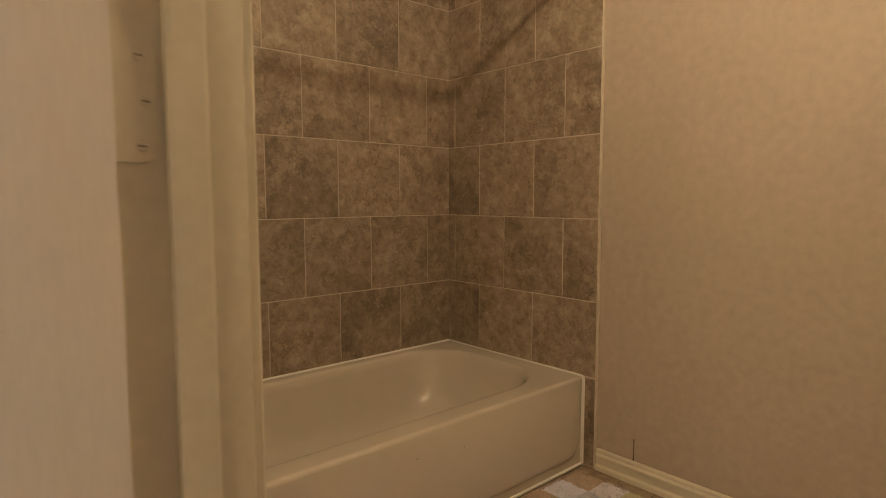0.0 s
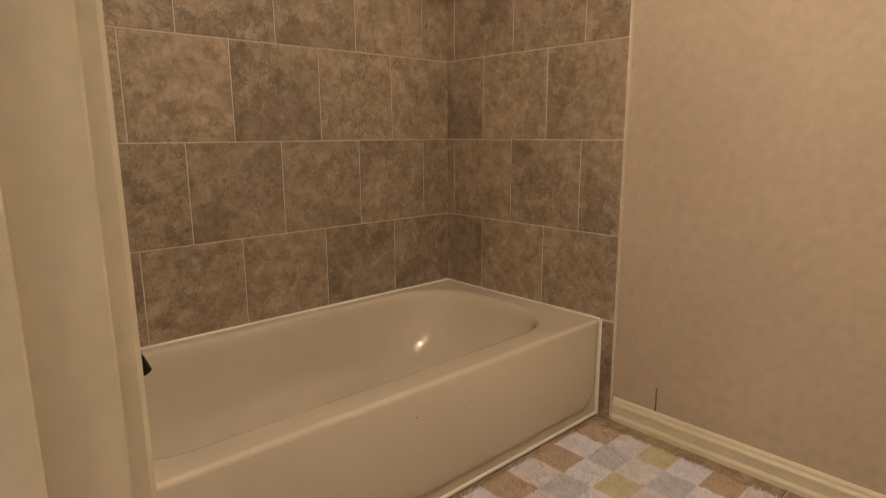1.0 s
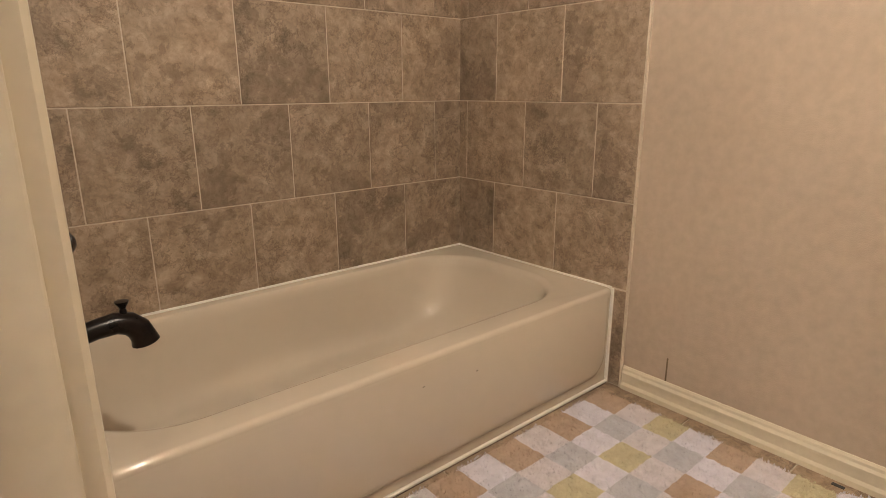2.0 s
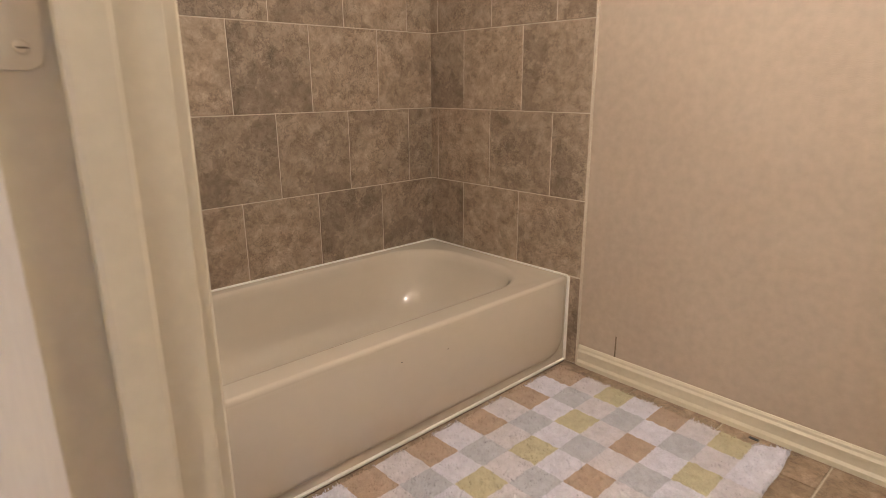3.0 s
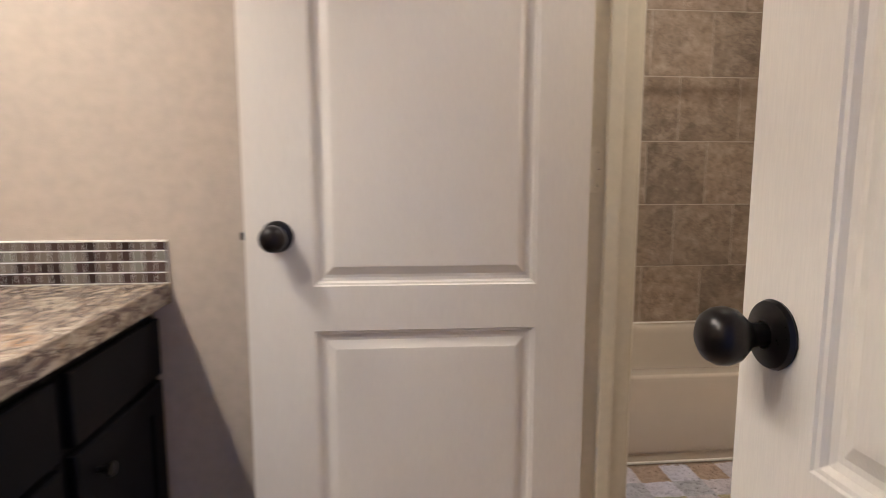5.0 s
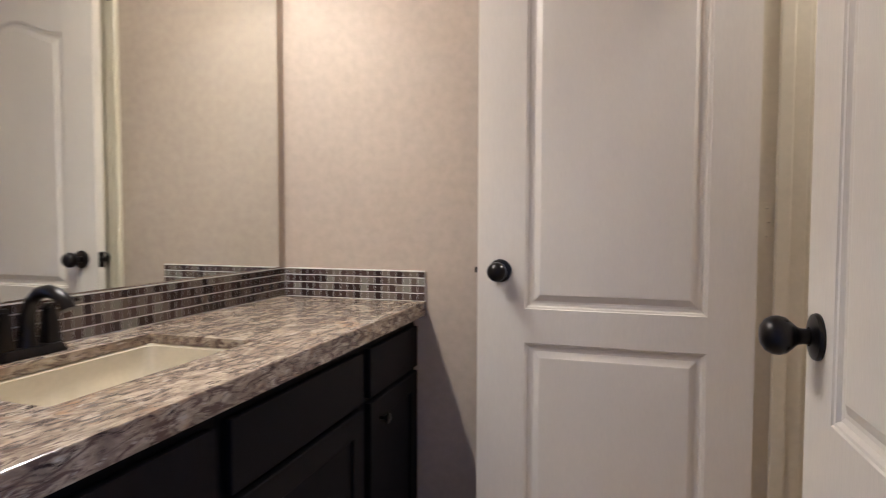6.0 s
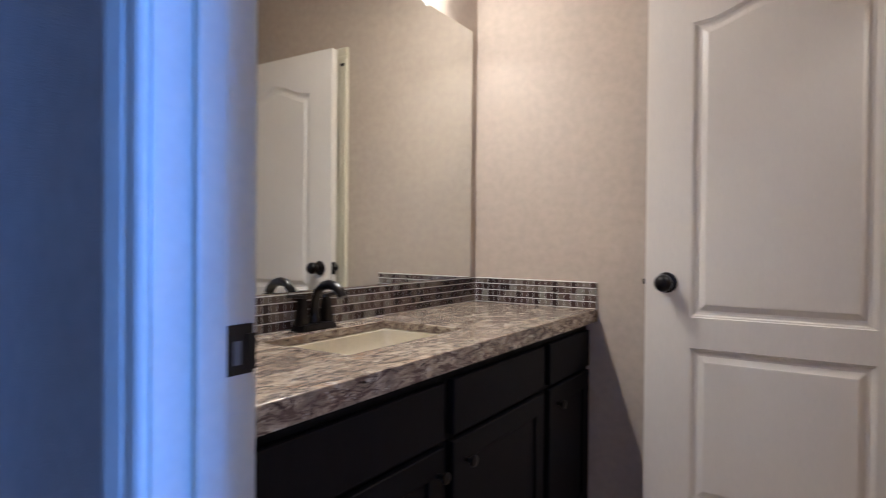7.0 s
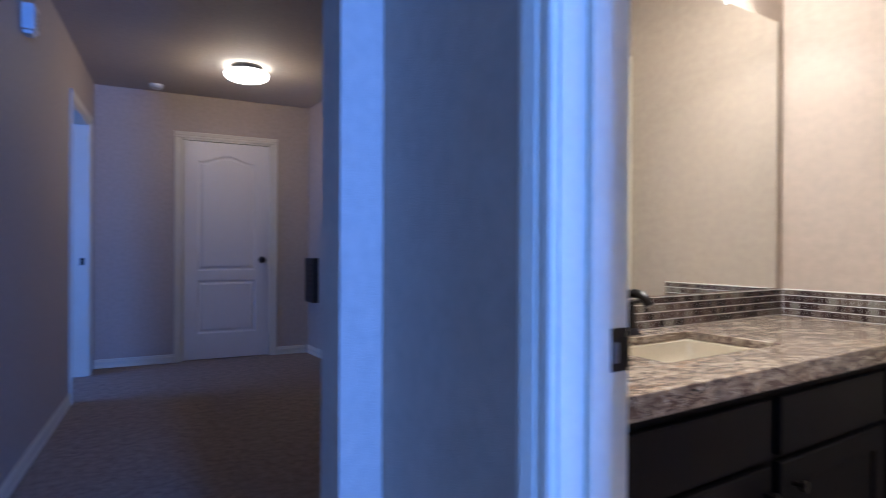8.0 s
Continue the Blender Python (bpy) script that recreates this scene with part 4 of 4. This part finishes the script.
def rug_patch(i, j):
    """One woven square of shaggy pile: a backing and several hundred leaning tufts."""
    cx, cy = RX - i * RI, RY - j * RJ
    x0, x1, y0, y1 = cx - RI / 2, cx + RI / 2, cy - RJ / 2, cy + RJ / 2 + (0.024 if j == 0 else 0.0)
    bm = bmesh.new()
    nx = 12
    grid = {}
    for a in range(nx + 1):
        for b in range(nx + 1):
            x, y = x0 + (x1 - x0) * a / nx, y0 + (y1 - y0) * b / nx
            wob = 0.005 * noise.noise((x * 40, y * 40, 3.0))
            if i == 0 and a == nx:
                x += wob
            if j == 0 and b == nx:
                y += wob
            z = 0.010 + 0.005 * noise.noise((x * 55, y * 55, 0.0)) + 0.003 * noise.noise((x * 150, y * 150, 4.0))
            if (i == 0 and a == nx) or (j == 0 and b == nx) or (j == 7 and b == 0):
                z = 0.002
            if j == 7:
                y += 0.016 * noise.noise((x * 7, 1.0, 9.0)) * (1 - b / nx)
            if i == 0 and j == 7:
                z += 0.030 * (a / nx) * (1 - b / nx) ** 0.5
            grid[a, b] = bm.verts.new((x, y, z))
    for a in range(nx):
        for b in range(nx):
            bm.faces.new((grid[a, b], grid[a + 1, b], grid[a + 1, b + 1], grid[a, b + 1]))
    for _ in range(420):
        x, y = random.uniform(x0, x1), random.uniform(y0, y1)
        z = 0.006 + (0.030 * (x - x0) / (x1 - x0) * ((y1 - y) / (y1 - y0)) ** 0.5 if i == 0 and j == 7 else 0.0)
        ang = random.uniform(0, 6.28)
        lean = random.uniform(0.001, 0.005)
        hgt = random.uniform(0.005, 0.009)
        wd = random.uniform(0.0012, 0.0022)
        px, py = -math.sin(ang) * wd, math.cos(ang) * wd
        a = bm.verts.new((x + px, y + py, z))
        b = bm.verts.new((x - px, y - py, z))
        c = bm.verts.new((x + math.cos(ang) * lean * 0.4 - px * 0.8, y + math.sin(ang) * lean * 0.4 - py * 0.8, z + hgt * 0.6))
        d = bm.verts.new((x + math.cos(ang) * lean * 0.4 + px * 0.8, y + math.sin(ang) * lean * 0.4 + py * 0.8, z + hgt * 0.6))
        e = bm.verts.new((x + math.cos(ang) * lean, y + math.sin(ang) * lean, z + hgt))
        bm.faces.new((a, b, c, d))
        bm.faces.new((d, c, e))
    if i % 2 == 0 and j % 2 == 0:
        mat, lab = (RUG_TAN, "tan square") if j % 4 == 0 else (RUG_YELLOW, "olive yellow square")
    elif i % 2 and j % 2 and j < 7:
        mat, lab = RUG_GREY, "blue-grey square"
    else:
        mat, lab = (RUG_WHITE, "white square") if (i * 3 + j) % 4 != 1 else (RUG_PALE, "pale beige square")
    me_ob = part("patch", bm, mat, rug, lab)
    return me_ob


for i in range(13):
    for j in range(8):
        rug_patch(i, j)
part("care_tag", boxes((-0.062, -0.050, -1.468, -1.440, 0.008, 0.0092), bevel=0.0003), DARK, rug, "dark folded care tag", m=pose(0, 0, 0.006, 0, 0, 0))
tagged(rug, "shaggy patchwork bath rug in white, tan, yellow, grey", "rug")


# ---- tiles ----
tile_meshes = {}


def tile_mesh(kind, w, h, t, bev, material):
    """A tile lying in local x-z, proud along -y, with eased edges; shared by all tiles of its size."""
    key = (kind, round(w, 4), round(h, 4))
    if key not in tile_meshes:
        me = bpy.data.meshes.new(kind)
        b = bev
        o = [(-w / 2, -h / 2), (w / 2, -h / 2), (w / 2, h / 2), (-w / 2, h / 2)]
        i = [(-w / 2 + b, -h / 2 + b), (w / 2 - b, -h / 2 + b), (w / 2 - b, h / 2 - b), (-w / 2 + b, h / 2 - b)]
        vs = [(x, 0, z) for x, z in o] + [(x, -t + b * 0.7, z) for x, z in o] + [(x, -t, z) for x, z in i]
        fs = []
        for k in range(4):
            q = (k + 1) % 4
            fs += [(k, q, 4 + q, 4 + k), (4 + k, 4 + q, 8 + q, 8 + k)]
        fs += [(8, 9, 10, 11), (3, 2, 1, 0)]
        me.from_pydata(vs, [], fs)
        me.materials.append(material)
        tile_meshes[key] = me
    return tile_meshes[key]


def lay(parent, kind, m, w, h, t, bev, material):
    ob = new(kind, tile_mesh(kind, w, h, t, bev, material))
    ob.parent = parent
    ob.matrix_basis = m
    return ob


G = 0.0035
PITCH = 0.2995
ROWS_Z = [RIM + 0.003, 0.6185, 0.918, 1.2175, 1.517, 1.8165, 2.116]


def tile_wall(parent, length, first_odd, first_even, place, down_to=None):
    """Running-bond rows from the tub rim up. place(u, z): the pose at distance u along the wall from the corner."""
    for r, (za, zb) in enumerate(zip(ROWS_Z, ROWS_Z[1:])):
        u = 0.004
        nxt = first_odd if r % 2 == 0 else first_even
        while u < length - 0.006:
            e = min(nxt, length)
            w = e - u - G
            if w > 0.008:
                lay(parent, "wall_tile", place((u + e) / 2, (za + zb) / 2), w, zb - za - G, 0.010, 0.0014, WALL_TILE)
            u = e
            nxt += PITCH


EDGE = 0.803
part("grout", boxes((XE + 0.0005, -0.001, -0.0078, 0.0, RIM - 0.02, ROWS_Z[-1])), GROUT, wall_tub_north)
part("grout", boxes((-0.0078, 0.0, -EDGE, -0.0078, 0.0, ROWS_Z[-1])), GROUT, wall_tub_east)
part("grout", boxes((XE, XE + 0.0078, -EDGE, -0.0078, 0.0, ROWS_Z[-1])), GROUT, wall_divider)
tile_wall(wall_tub_north, -XE - 0.004, 0.288, 0.138, lambda u, z: pose(-u, 0, z))
tile_wall(wall_tub_east, EDGE, 0.205, 0.050, lambda u, z: pose(0, -u, z, 0, 0, -90))
tile_wall(wall_divider, EDGE, 0.205, 0.050, lambda u, z: pose(XE, -u, z, 0, 0, 90))
for zc, zh in ((0.168, 0.330),):
    lay(wall_tub_east, "wall_tile", pose(0, -(0.753 + EDGE) / 2 - 0.003, zc, 0, 0, -90), EDGE - 0.753 - 0.008, zh, 0.010, 0.0014, WALL_TILE)
part("edge_trim", boxes((-0.0112, 0.0, -EDGE - 0.006, -EDGE, 0.0, ROWS_Z[-1] + 0.005), bevel=0.001), GROUT, wall_tub_east, "pale caulked tile edge")
part("edge_trim", boxes((XE, XE + 0.0112, -EDGE - 0.006, -EDGE, 0.0, ROWS_Z[-1] + 0.005), bevel=0.001), GROUT, wall_divider, "pale caulked tile edge")

# mosaic backsplash in four courses
bs_north = tagged(part("backsplash", boxes((XM, CX, YN - 0.0082, YN, CT, MZ - 0.004)), WHITE_GROUT), "brown-grey glass mosaic backsplash on the end wall", "backsplash")
bs_west = tagged(part("backsplash", boxes((XM, XM + 0.0082, YE, YN - 0.0082, CT, MZ - 0.004)), WHITE_GROUT), "brown-grey glass mosaic backsplash under the mirror", "backsplash")
part("top_bead", boxes((XM + 0.009, CX, YN - 0.0095, YN, MZ - 0.004, MZ), bevel=0.001), CAULK, bs_north, "white caulk bead")
part("top_bead", boxes((XM + 0.007, XM + 0.0095, YE, YN - 0.0095, MZ - 0.004, MZ - 0.0005)), CAULK, bs_west, "white caulk bead")
MP = 0.0245
for r in range(4):
    z = CT + 0.0015 + MP * (r + 0.5) - 0.001
    n = int((CX - XM - 0.008) / MP)
    for k in range(n + 1):
        x = CX - MP * (k + 0.5)
        x0 = max(x - MP / 2, XM + 0.0095)
        if x + MP / 2 - x0 > 0.006:
            lay(bs_north, "mosaic_tile", pose((x0 + x + MP / 2) / 2, YN - 0.004, z), x + MP / 2 - x0 - 0.0015, MP - 0.0030, 0.005, 0.0006, MOSAIC)
    n = int((YN - 0.010 - YE) / MP)
    for k in range(n):
        y = YN - 0.0092 - MP * (k + 0.5)
        lay(bs_west, "mosaic_tile", pose(XM + 0.004, y, z, 0, 0, 90), MP - 0.0015, MP - 0.0030, 0.005, 0.0006, MOSAIC)

# floor tiles: courses along x, staggered
FT = 0.2955
course = 0
y = -0.755
while y > -3.1:
    yb = -1.053 - FT * (course - 1)
    ya = yb + FT
    off = -0.301 if course % 2 == 0 else -0.150
    x = off + FT * 1.0
    while x > XM:
        x0, x1 = x - FT, x
        lo_x, hi_x = max(x0, XM), min(x1, 0.0)
        if hi_x - lo_x > 0.02 and ya > -3.06:
            lay(floor_slab, "floor_tile", pose((lo_x + hi_x) / 2, (ya + yb) / 2, -0.006, -90, 0, 0), hi_x - lo_x - 0.006, FT - 0.006, 0.006, 0.0012, FLOOR_TILE)
        x -= FT
    course += 1
    y = yb
